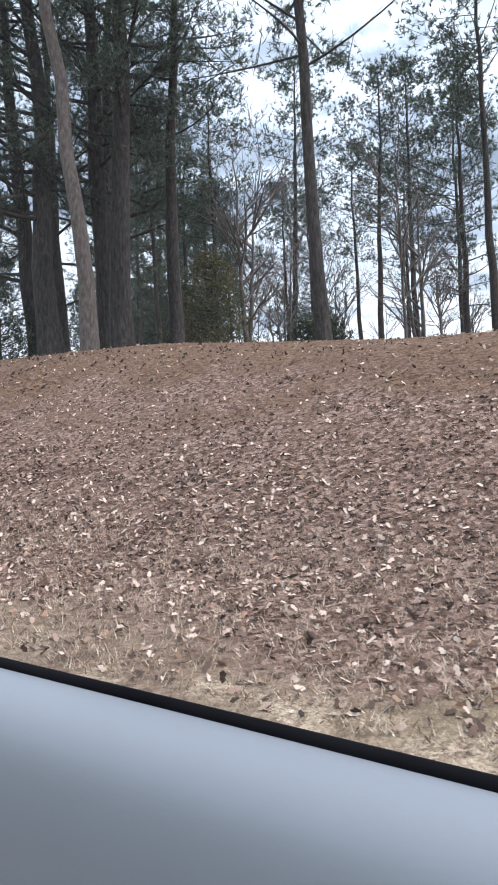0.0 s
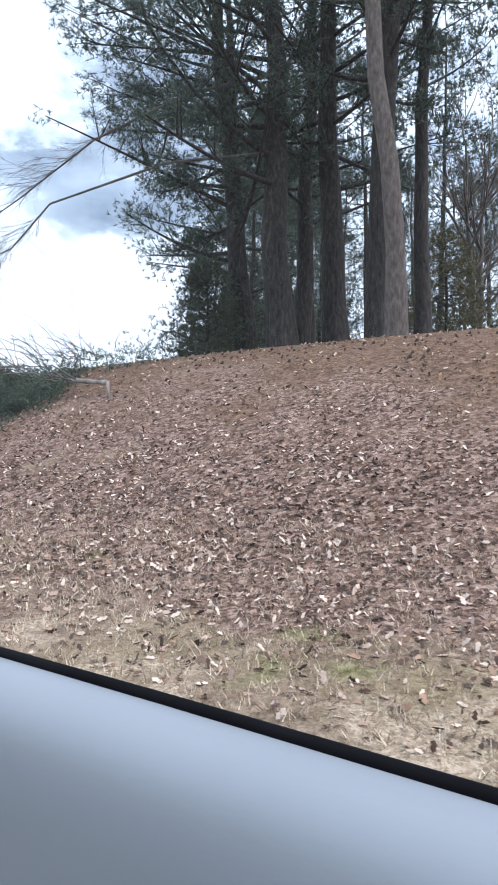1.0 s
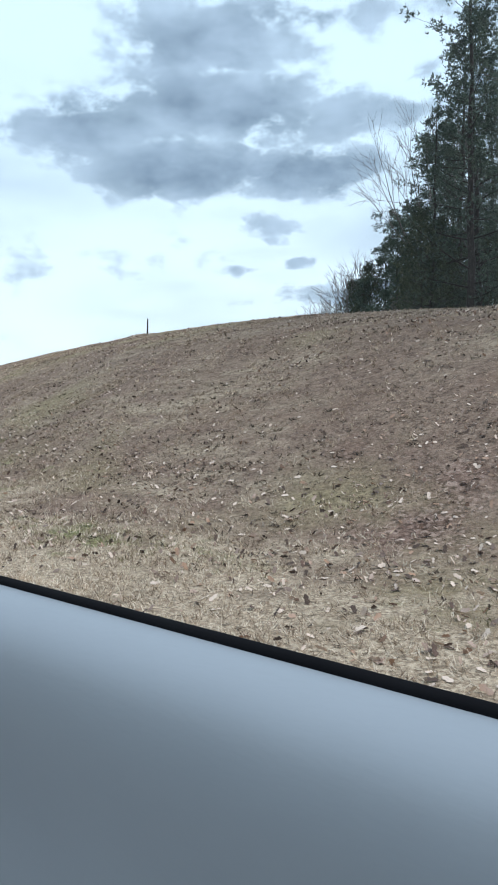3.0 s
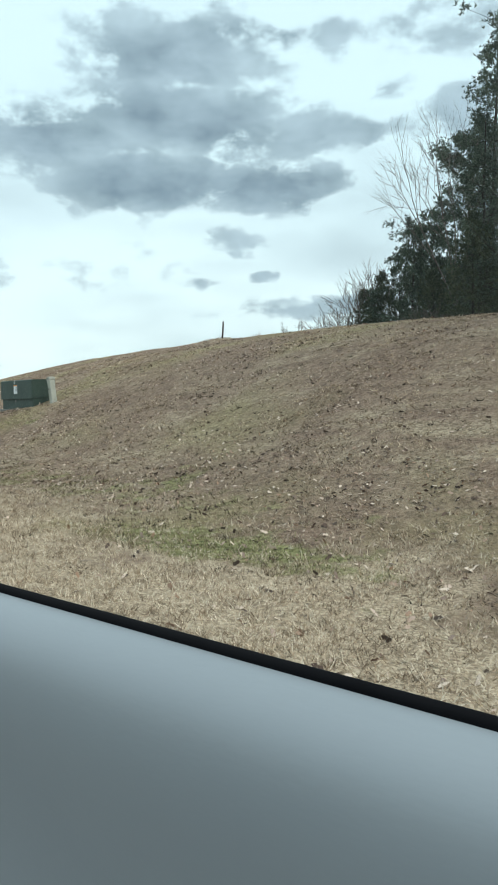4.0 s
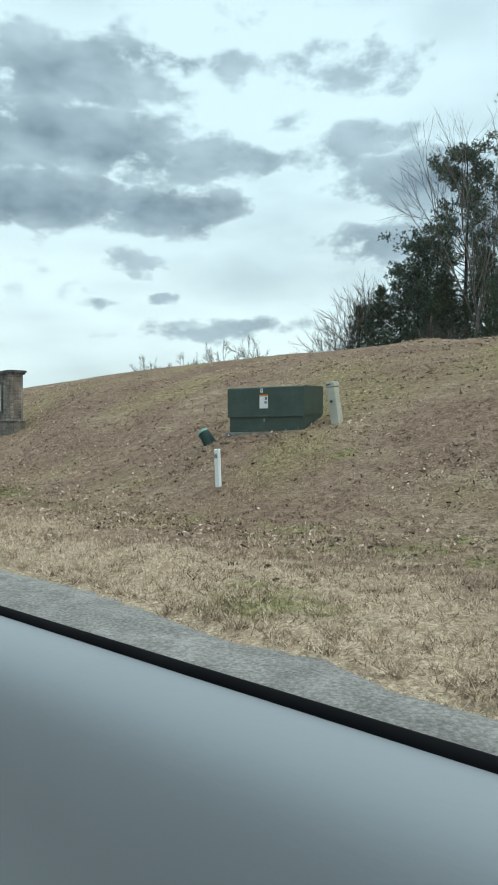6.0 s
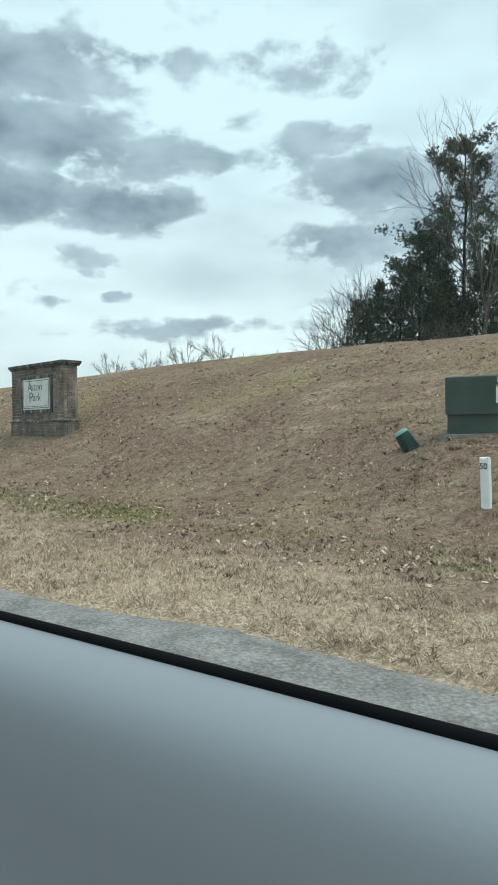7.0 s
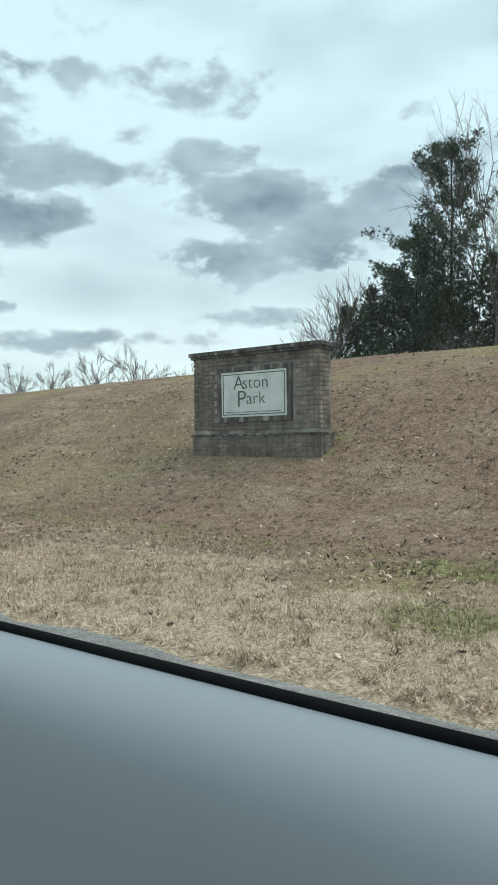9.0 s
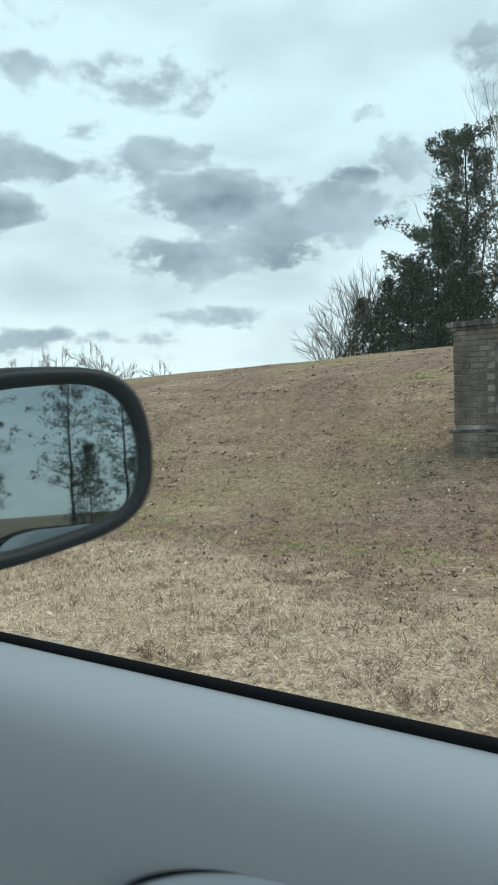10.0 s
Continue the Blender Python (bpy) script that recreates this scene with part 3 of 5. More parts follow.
def make_road():
    ss = np.arange(-60, 100, 0.5)
    us = np.array([-6.3, -6.2, -3.5, -1.7, 0, 1.2, 2.2, 2.6, 2.75])
    rng = np.random.RandomState(4)
    wob = rng.normal(0, 0.05, len(ss))
    verts, faces = [], []
    for i, s in enumerate(ss):
        for j, u in enumerate(us):
            uu = u + (wob[i] if j == len(us) - 1 else 0)
            if j >= 6:
                uu += float(np.interp(s, EDGE_S, EDGE_U)) - 2.75
            p = place(s, uu)
            z = drive_height(s) - 1.13 - (0.03 if j in (0, len(us) - 1) else 0)
            verts.append((p[0], p[1], z))
    k = len(us)
    for i in range(len(ss) - 1):
        for j in range(k - 1):
            faces.append((i * k + j, i * k + j + 1, (i + 1) * k + j + 1, (i + 1) * k + j))
    me = mesh_of("road", verts, faces, M_ROAD, True)
    me.flip_normals()
    tagged(new("road", me), "worn grey asphalt road with a ragged edge", "road", kind="structure")
    # pale crack running out to the edge
    pts = [(42.75, 2.35), (42.6, 2.5), (42.45, 2.62), (42.3, 2.8)]
    bm = bmesh.new()
    row = []
    for i, (s, u) in enumerate(pts):
        for side in (-0.02, 0.018):
            p = place(s + side * (1 + 0.4 * (i % 2)), u)
            row.append(bm.verts.new((p[0], p[1], float(drive_height(s)) - 1.126)))
    for i in range(len(pts) - 1):
        bm.faces.new((row[2 * i], row[2 * i + 1], row[2 * i + 3], row[2 * i + 2]))
    me = bpy.data.meshes.new("road_crack")
    bm.to_mesh(me)
    bm.free()
    me.materials.append(M_CRACK)
    tagged(new("road_crack", me), "pale crumbled crack in the asphalt edge", "crack", kind="structure")


make_ground()
make_road()


# ---- the car's door, which runs beside the drive line, and its mirror where the drive ends ----
SILL_S = (0.19, 3.36, 6.44, 9.44, 12.49, 15.39, 22.75, 25.12, 27.76, 30.16, 36.4, 38.53, 40.62, 42.73, 44.77, 47.11, 49.66)
SILL_DROP = (0.1465, 0.1511, 0.145, 0.1447, 0.1471, 0.1341, 0.1296, 0.1255, 0.125, 0.1278, 0.1261, 0.1248, 0.1268, 0.1242, 0.122, 0.1218, 0.1206)


def make_door():
    ss = np.arange(-1.0, DRIVE_END + 1.6, 0.25)
    # out from the drive line, height over the sill
    seal = [(0.296, -0.03), (0.295, -0.006), (0.2925, -0.001), (0.289, 0.0), (0.2855, -0.001), (0.285, -0.003), (0.285, -0.008)]
    panel = [(0.2865, -0.0042), (0.279, -0.0052), (0.270, -0.0078), (0.262, -0.012), (0.256, -0.018), (0.252, -0.025), (0.2495, -0.034), (0.2485, -0.044), (0.2487, -0.055), (0.250, -0.066), (0.2525, -0.078),
             (0.256, -0.092), (0.2605, -0.108), (0.266, -0.126), (0.273, -0.150), (0.283, -0.19), (0.296, -0.26), (0.31, -0.40), (0.32, -0.6), (0.32, -1.0)]
    shell = [(0.296, -0.03), (0.38, -0.05), (0.40, -0.25), (0.41, -0.6), (0.36, -1.0)]
    body = thing("car_door", Matrix(), "grey plastic car door with a black window seal", "car door", kind="structure")
    for name, profile, mat in (("door_panel", panel, M_DOOR), ("window_seal", seal, M_SEAL), ("door_shell", shell, M_DOOR)):
        verts, faces, k = [], [], len(profile)
        for s in ss:
            drop = np.interp(s, SILL_S, SILL_DROP)
            z = drive_height(s) - drop
            for u, dz in profile:
                p = place(s, u)
                verts.append((p[0], p[1], max(z + dz, drive_height(s) - 1.12)))
        for i in range(len(ss) - 1):
            for j in range(k - 1):
                faces.append((i * k + j, i * k + j + 1, (i + 1) * k + j + 1, (i + 1) * k + j))
        child(name, mesh_of(name, verts, faces, mat, True), body)
    # the closed window, with a pale film that imitates glare haze
    verts, faces = [], []
    for s in ss:
        z = drive_height(s) - np.interp(s, SILL_S, SILL_DROP)
        for u, dz in ((0.2905, -0.004), (0.284, 0.22), (0.262, 0.46), (0.258, 0.46), (0.279, 0.22), (0.2845, -0.004)):
            p = place(s, u)
            verts.append((p[0], p[1], z + dz))
    for i in range(len(ss) - 1):
        for j in (0, 1):
            faces.append((i * 6 + j, i * 6 + j + 1, (i + 1) * 6 + j + 1, (i + 1) * 6 + j))
    pane = child("window_glass", mesh_of("window_glass", verts, faces, M_WINDOW, True), body, "clear window glass with an added glare haze")
    pane.visible_shadow = False
    return body


car_door = make_door()


# ---- trees ----
def sway(n, h, lean, amount, rng):
    t = np.linspace(0, 1, n)
    kink = np.cumsum(rng.normal(0, amount, (n, 2)), axis=0) * h / n
    return np.column_stack([lean[0] * t + kink[:, 0] - kink[0, 0], lean[1] * t + kink[:, 1] - kink[0, 1], h * t])


def needle_clumps(soup, pts, dirs, rng, count, length, width):
    """Bursts of nine needles round each point, gathered into a loose puff."""
    bursts = max(1, round(count / 9))
    pts, dirs = np.repeat(pts, bursts, 0), np.repeat(dirs, bursts, 0)
    c = pts + rng.normal(size=pts.shape) * length * np.array((0.85, 0.85, 0.6))
    aim = dirs * 0.55 + rng.normal(0, 0.45, pts.shape) + (0, 0, 0.2)
    c, aim = np.repeat(c, 9, 0), np.repeat(aim, 9, 0)
    d = aim + rng.normal(0, 0.62, aim.shape)
    d /= np.linalg.norm(d, axis=1)[:, None] + 1e-9
    soup.blades(c, c + d * (length * rng.uniform(0.55, 1.1, (len(c), 1))), width)


def make_pine(rng, h, crown, spread, radius, limbs, lean=(0, 0), bark=None, clump=(14, 0.42, 0.075), per_limb=7, droop=0.0, one_side=None, label="", dead=0, foot=0.4, cone=0.0):
    """trunk, limbs and crown of a pine; crown: share of the height at which the boughs begin; cone: how the crown tapers, 0 for a rounded one."""
    np.random.seed(rng.randint(1 << 30))
    base = thing("pine_tree", Matrix(), label or "tall pine tree with dark green needles and bare lower trunk", "pine tree")
    bark = bark or M_BARK
    path = sway(14, h, lean, 0.05, rng)
    ts = np.linspace(0, 1, 14)
    trunk = Soup()
    rad = radius * (1 - 0.86 * ts) + radius * 0.5 * np.exp(-ts * h / 0.35) * foot
    trunk.tube(np.vstack([path[0] - (0, 0, 0.5), path]), np.r_[rad[0] * 1.15, rad], 10)
    child("trunk", trunk.mesh("trunk", bark, True), base)
    wood, leaves = Soup(), Soup()
    for i in range(limbs):
        f = crown + (0.985 - crown) * ((i + rng.rand()) / limbs)
        p0 = np.array([np.interp(f, ts, path[:, k]) for k in range(3)])
        az = i * 2.399 + rng.normal(0, 0.5)
        if one_side is not None and rng.rand() < 0.75:
            az = one_side + rng.normal(0, 0.7)
        q = (f - crown) / (1 - crown)
        shape = (1 - q ** 2.2) * (0.55 + 0.45 * min(1, q * 3)) + 0.12
        if cone:
            shape = (1 - q) ** cone * min(1, 0.7 + q * 2) + 0.16
        ln = spread * shape * rng.uniform(0.6, 1.15)
        up = rng.uniform(-0.12, 0.32) + 0.55 * q - droop
        out = np.array([math.cos(az), math.sin(az), up])
        t = np.linspace(0, 1, 6)[:, None]
        bend = np.array([rng.normal(0, 0.2), rng.normal(0, 0.2), rng.uniform(-0.1, 0.32)])
        limb = p0 + out * ln * t + bend * ln * t ** 2
        r0 = max(0.012, radius * 0.27 * (1 - f * 0.75) * min(1, ln / 2.5))
        wood.tube(limb, r0 * (1 - 0.8 * t[:, 0]), 5)
        if i < dead:
            for _ in range(5):
                a = limb[rng.randint(2, 6)]
                wood.tube([a, a + rng.normal(0, 0.12, 3) * ln + (0, 0, -0.1), a + rng.normal(0, 0.2, 3) * ln], [0.01, 0.006, 0.003], 3)
            continue
        pts, dirs = [], []
        for k in range(per_limb):
            g = rng.uniform(0.22, 1.0)
            a = np.array([np.interp(g, t[:, 0], limb[:, c]) for c in range(3)])
            d = out / np.linalg.norm(out) * 0.7 + rng.normal(0, 0.55, 3) + (0, 0, 0.25)
            d /= np.linalg.norm(d)
            b = a + d * ln * rng.uniform(0.12, 0.32)
            wood.tube([a, b], [r0 * 0.35, 0.006], 3)
            for w in (0.55, 1.0):
                pts.append(a + (b - a) * w)
                dirs.append(d)
        pts.append(limb[-1])
        dirs.append(out / np.linalg.norm(out))
        needle_clumps(leaves, np.array(pts), np.array(dirs), rng, *clump)
    tip = path[-1]
    needle_clumps(leaves, np.repeat(tip[None], 4, 0), np.tile([0, 0, 1.0], (4, 1)), rng, *clump)
    child("branchwork", wood.mesh("branchwork", bark, True), base)
    child("crown", leaves.mesh("crown", M_NEEDLE), base)
    return base


def branch_out(soup, rng, p, d, ln, r, depth, spread=0.5, up=0.12, sides=5, twigs=3, fine=0.004):
    n = 4
    pts = [p]
    cur = d.copy()
    for i in range(n):
        cur = cur + rng.normal(0, 0.065, 3) + (0, 0, up * 0.25)
        cur /= np.linalg.norm(cur)
        pts.append(pts[-1] + cur * ln / n)
    pts = np.array(pts)
    soup.tube(pts, np.linspace(r, r * 0.5, n + 1), sides)
    if depth == 0:
        return
    for k in range(twigs + (1 if rng.rand() < 0.5 else 0)):
        i = rng.randint(1, n + 1)
        nd = cur + rng.normal(0, spread, 3)
        nd /= np.linalg.norm(nd)
        branch_out(soup, rng, pts[i], nd, ln * rng.uniform(0.5, 0.8), max(fine, r * 0.5), depth - 1, spread, up, max(3, sides - 1), twigs, fine)


def make_bare_tree(rng, h, radius, depth=4, stems=1, spread=0.45, mat=None, name="bare_tree", label="bare leafless deciduous tree with fine grey twigs", category="tree", up=0.25, twigs=3, fine=0.004):
    base = thing(name, Matrix(), label, category)
    trunk, twigs_soup = Soup(), Soup()
    for k in range(stems):
        lean = rng.normal(0, 0.06 if stems == 1 else 0.28, 2) * h * 0.4
        path = sway(8, h * 0.62, lean, 0.06, rng)
        path = np.vstack([path[0] - (0, 0, 0.4), path])
        rr = radius * rng.uniform(0.7, 1)
        trunk.tube(path, np.linspace(rr, rr * 0.4, 9), 8)
        for i in range(3, 9):
            for _ in range(2 if i > 4 else 1):
                az = rng.uniform(0, 6.283)
                d = np.array([math.cos(az) * 0.75, math.sin(az) * 0.75, rng.uniform(0.5, 1.0)])
                branch_out(twigs_soup, rng, path[i], d / np.linalg.norm(d), h * rng.uniform(0.16, 0.30), rr * 0.42, depth - 2, spread, up, 4, twigs, fine)
        branch_out(twigs_soup, rng, path[-1], np.array([0, 0, 1.0]), h * 0.3, rr * 0.4, depth - 1, spread, up, 4, twigs, fine)
    child("trunk", trunk.mesh("trunk", mat or M_TWIG, True), base)
    child("branchwork", twigs_soup.mesh("branchwork", mat or M_TWIG), base)
    return base


def make_vase_tree(rng, h, radius, limbs=8, wide=0.5, fine=0.01, stems=1, label="", levels=4, rise=0.05, fork=0.3):
    """A bare tree whose limbs fan out where its bole forks (a share of the height) and split into ever finer straight twigs."""
    base = thing("bare_tree", Matrix(), label, "tree")
    bole, fan = Soup(), Soup()

    def split(p, d, ln, r, depth):
        k = 3 if depth else 2
        pts = [p]
        for _ in range(k):
            d = d + rng.normal(0, 0.07, 3) + (0, 0, rise)
            d = d / np.linalg.norm(d)
            pts.append(pts[-1] + d * ln / k)
        fan.tube(pts, np.linspace(r, max(fine, r * 0.6) if depth else fine * 0.4, k + 1), 4 if depth > 2 else 3)
        if depth:
            for j in range(3 + (rng.rand() < 0.6)):
                q = pts[-1] if j < 2 else pts[rng.randint(1, k)]
                nd = d + rng.normal(0, 0.33, 3)
                split(q, nd / np.linalg.norm(nd), ln * rng.uniform(0.48, 0.72), max(fine, r * 0.55), depth - 1)

    for k in range(stems):
        off = np.zeros(3) if stems == 1 else np.r_[rng.normal(0, 0.35, 2), 0]
        top = off + (rng.normal(0, 0.02 * h), rng.normal(0, 0.02 * h), h * fork * rng.uniform(0.9, 1.12))
        bole.tube([off - (0, 0, 0.4), off, (off + top) / 2, top], radius * np.array([1.2, 1.0, 0.85, 0.7]), 8)
        for i in range(limbs):
            az, lean = i * 2.4 + rng.normal(0, 0.3), wide * math.sqrt((i + 0.5) / limbs) * rng.uniform(0.7, 1.2)
            d = np.array([math.cos(az) * math.sin(lean), math.sin(az) * math.sin(lean), math.cos(lean)])
            split(off + (top - off) * rng.uniform(0.72, 1.0), d, h * (0.94 - fork) * rng.uniform(0.38, 0.48), radius * 0.42, levels)
    child("trunk", bole.mesh("trunk", M_TWIG, True), base)
    child("branchwork", fan.mesh("branchwork", M_TWIG), base)
    return base


def make_bush(rng, h, width, count, mat, name, label, category, clump=(16, 0.28, 0.03), cone=0.6):
    base = thing(name, Matrix(), label, category)
    np.random.seed(rng.randint(1 << 30))
    wood, leaves = Soup(), Soup()
    wood.tube([(0, 0, -0.3), (0.03, 0.02, h * 0.5), (0, 0.05, h * 0.95)], [0.07, 0.045, 0.01], 6)
    pts, dirs = [], []
    for i in range(count):
        f = rng.rand() ** 1.15
        az = rng.uniform(0, 6.283)
        lobe = 1 + 0.22 * math.sin(az * 3 + f * 9) + rng.normal(0, 0.12)
        rad = width / 2 * lobe * ((1 - f) ** cone) * min(1, 0.55 + f * 5) * rng.uniform(0.55, 1.0)
        p = np.array([math.cos(az) * rad, math.sin(az) * rad, 0.05 + f * h * 0.97])
        if i % 4 == 0:
            wood.tube([(0, 0, max(0.05, p[2] - 0.25 * rad)), p], [0.018, 0.005], 3)
        pts.append(p)
        d = np.array([math.cos(az) * 0.8, math.sin(az) * 0.8, 0.45])
        dirs.append(d)
    needle_clumps(leaves, np.array(pts), np.array(dirs), rng, *clump)
    child("woody_stem", wood.mesh("woody_stem", M_BARK, True), base)
    child("foliage", leaves.mesh("foliage", mat), base)
    return base


def stand(ob, x, y, sink=0.0):
    ob.matrix_basis = pose(x, y, gz(x, y) - sink)
    return ob


def again(ob, x, y, turn, size, group="", sink=0.1):
    c = copy_thing(ob, pose(x, y, gz(x, y) - sink, 0, 0, turn) @ Matrix.Diagonal((size, size, size, 1)))
    if group:
        tagged(c, group=group)
    return c


def R(k):
    return np.random.RandomState(k)


# the clump of old pines on the brow
stand(make_pine(R(1), 19, 0.4, 3.6, 0.185, 40, (-1.5, 0.2), M_PALE_BARK, (63, 0.25, 0.02), label="tall pine with a pale grey trunk"), 26.9, -0.9)
near_a = stand(make_pine(R(2), 17, 0.22, 5.4, 0.34, 40, (-0.9, 0.3), None, (144, 0.19, 0.014), 10, one_side=math.radians(200), droop=0.05, label="old dark pine with long low boughs"), 24.4, 2.9)
stand(make_pine(R(3), 18, 0.22, 4.2, 0.33, 46, (-0.5, 0.2), None, (81, 0.21, 0.017), 9, label="old dark pine with a broad trunk"), 25.5, 4.6)
stand(make_pine(R(4), 19, 0.28, 3.8, 0.31, 40, (0.3, 0.0), None, (81, 0.21, 0.017), 9, label="straight dark pine in the clump"), 26.6, 2.4)
stand(make_pine(R(5), 16, 0.15, 4.8, 0.30, 36, (-1.6, 0.4), None, (144, 0.19, 0.014), 10, one_side=math.radians(190), label="leaning dark pine at the clump's edge"), 23.2, 4.8)
stand(make_pine(R(6), 17, 0.24, 4.5, 0.30, 40, (0.4, 0.4), None, (63, 0.25, 0.024), 8, label="dark forked pine behind the clump"), 24.2, 7.3)
stand(make_pine(R(7), 16, 0.4, 3.2, 0.22, 27, (0.2, 0.1), None, (54, 0.26, 0.026), 6, label="slender dark pine between larger trunks"), 27.6, 4.4)
stand(make_bush(R(8), 2.6, 2.6, 420, M_CEDAR, "cedar_bush", "low dark evergreen bush under the pines", "bush", (45, 0.16, 0.016), 0.5), 22.3, 3.9)
stand(make_bush(R(9), 3.5, 2.9, 460, M_OLIVE, "cedar_bush", "olive green cedar bush among the trunks", "bush", (45, 0.17, 0.018), 0.45), 28.3, 6.4)


stand(make_pine(R(10), 17, 0.16, 4.4, 0.28, 28, (-0.6, 0.3), None, (63, 0.24, 0.024), 8, label="old dark pine with full boughs behind the clump"), 22.0, 9.4)


def bare_limb(tree):
    """The long dead bough that hangs out over the bank."""
    rng, soup = R(21), Soup()
    origin = tree.matrix_basis.translation
    way = np.array([(24.2, 2.9, 9.2), (22.3, 2.2, 8.6), (20.4, 1.4, 7.4), (18.9, 0.8, 6.0), (17.4, 0.3, 4.8)]) - np.array(origin)
    soup.tube(way, [0.05, 0.034, 0.022, 0.014, 0.005], 6)
    for k in range(34):
        f = rng.uniform(1.6, 4.0)
        a = np.array([np.interp(f, range(5), way[:, c]) for c in range(3)])
        d = np.array([-0.8, -0.35, -0.45]) + rng.normal(0, 0.32, 3)
        branch_out(soup, rng, a, d / np.linalg.norm(d), rng.uniform(0.4, 0.85), 0.008, 2, 0.32, -0.1, 3, 3, 0.003)
    low = np.array([(24.2, 2.9, 7.4), (22.2, 1.0, 6.6), (20.11, -0.13, 5.52), (19.42, -0.4, 4.6), (18.44, -0.3, 4.3), (17.3, 0.1, 3.95)]) - np.array(origin)
    soup.tube(low, [0.04, 0.03, 0.02, 0.014, 0.009, 0.004], 6)
    for k in range(34):
        f = rng.uniform(2.0, 5.0)
        a = np.array([np.interp(f, range(6), low[:, c]) for c in range(3)])
        d = np.array([-0.7, -0.1, -0.5]) + rng.normal(0, 0.35, 3)
        branch_out(soup, rng, a, d / np.linalg.norm(d), rng.uniform(0.4, 0.8), 0.006, 2, 0.35, -0.2, 3, 3, 0.003)
    child("dead_bough", soup.mesh("dead_bough", M_TWIG), tree, "bare grey drooping bough with fine twigs")


bare_limb(near_a)

# woods behind the brow
WOODS = "trees of the wood"
tall = stand(make_pine(R(11), 19, 0.3, 3.4, 0.15, 56, (-1.2, 0.2), None, (81, 0.2, 0.018), 7, label="tall woodland pine with a clear trunk", dead=3), 32.07, -1.4)
mid = stand(make_pine(R(12), 20, 0.5, 3.4, 0.22, 34, (-0.6, 0.3), None, (36, 0.30, 0.04), 5, label="woodland pine with a rounded crown"), 37.1, 28.0)
full = stand(make_pine(R(13), 17, 0.22, 3.6, 0.2, 48, (0.2, 0.1), None, (36, 0.30, 0.04), 5, label="bushy woodland pine with dense needles"), 38.6, 21.0)
for ob in (tall, mid, full):
    tagged(ob, group=WOODS)
sapling = tagged(stand(make_bare_tree(R(14), 9, 0.07, 4, twigs=2, label="thin bare woodland sapling with grey twigs"), 30.2, 15.0), group=WOODS)
forked = tagged(stand(make_bare_tree(R(15), 7.5, 0.14, 4, 2, 0.55, label="bare forked woodland tree"), 29.3, 7.6), group=WOODS)
for x, y, turn, size, ob in [(38.8, 14.4, 40, 0.95, mid), (25.7, 21.8, 130, 0.82, mid), (29.4, 26.8, 200, 1.0, mid), (34.8, 26.8, 300, 0.97, mid), (28.5, 35.0, 10, 0.9, full),
                             (33.9, 38.0, 80, 0.95, mid), (40.5, 33.0, 90, 1.0, mid),
                             (24.0, 30.0, 280, 0.8, full), (31.0, 21.0, 60, 0.6, full), (27.5, 15.0, 10, 0.42, full),
                             (38.0, 45.0, 120, 1.0, mid), (22.0, 38.0, 190, 0.9, full), 
                             (48.0, 22.0, 140, 1.0, mid), (20.0, 22.0, 220, 0.85, full), (23.5, 18.0, 100, 0.7, mid)]:
    again(ob, x, y, turn, size, WOODS)
rw = R(31)
for k in range(14):
    x, y = rw.uniform(26, 46), rw.uniform(11, 38)
    again(sapling if k % 3 else forked, x, y, rw.uniform(0, 360), rw.uniform(0.6, 1.25), WOODS)
shrub = tagged(stand(make_bush(R(16), 2.2, 2.4, 300, M_CEDAR, "cedar_bush", "dull green undergrowth bush in the wood", "bush", (27, 0.24, 0.03)), 31.0, 13.0), group=WOODS)
for k in range(6):
    again(shrub, rw.uniform(24, 46), rw.uniform(14, 34), rw.uniform(0, 360), rw.uniform(0.5, 1.4), WOODS)

# the tree line along the top of the open bank
LINE = "tree line on the hill"
edge_pine = tagged(stand(make_pine(R(47), 20.6, 0.2, 5.0, 0.24, 62, (0.3, 0.0), None, (108, 0.25, 0.052), 6, cone=0.5, label="tall open-crowned pine at the tree line's edge"), 17.4, 56.3), group=LINE)
line_pine = tagged(stand(make_pine(R(41), 20.5, 0.12, 3.5, 0.24, 58, (0.4, 0.0), None, (54, 0.25, 0.045), 4, cone=0.6, label="full pine at the edge of the tree line"), 17.2, 41.2), group=LINE)
line_small = tagged(stand(make_pine(R(42), 12.5, 0.12, 2.6, 0.13, 46, (0.2, 0.0), None, (45, 0.27, 0.045), 5, cone=0.7, label="young slender pine on the hill"), 12.7, 51.9), group=LINE)
line_dense = tagged(stand(make_bush(R(43), 8.5, 5.2, 640, M_CEDAR, "cedar_tree", "dense dark cedar tree on the hill", "cedar", (27, 0.26, 0.05), 0.75), 14.2, 50.0), group=LINE)
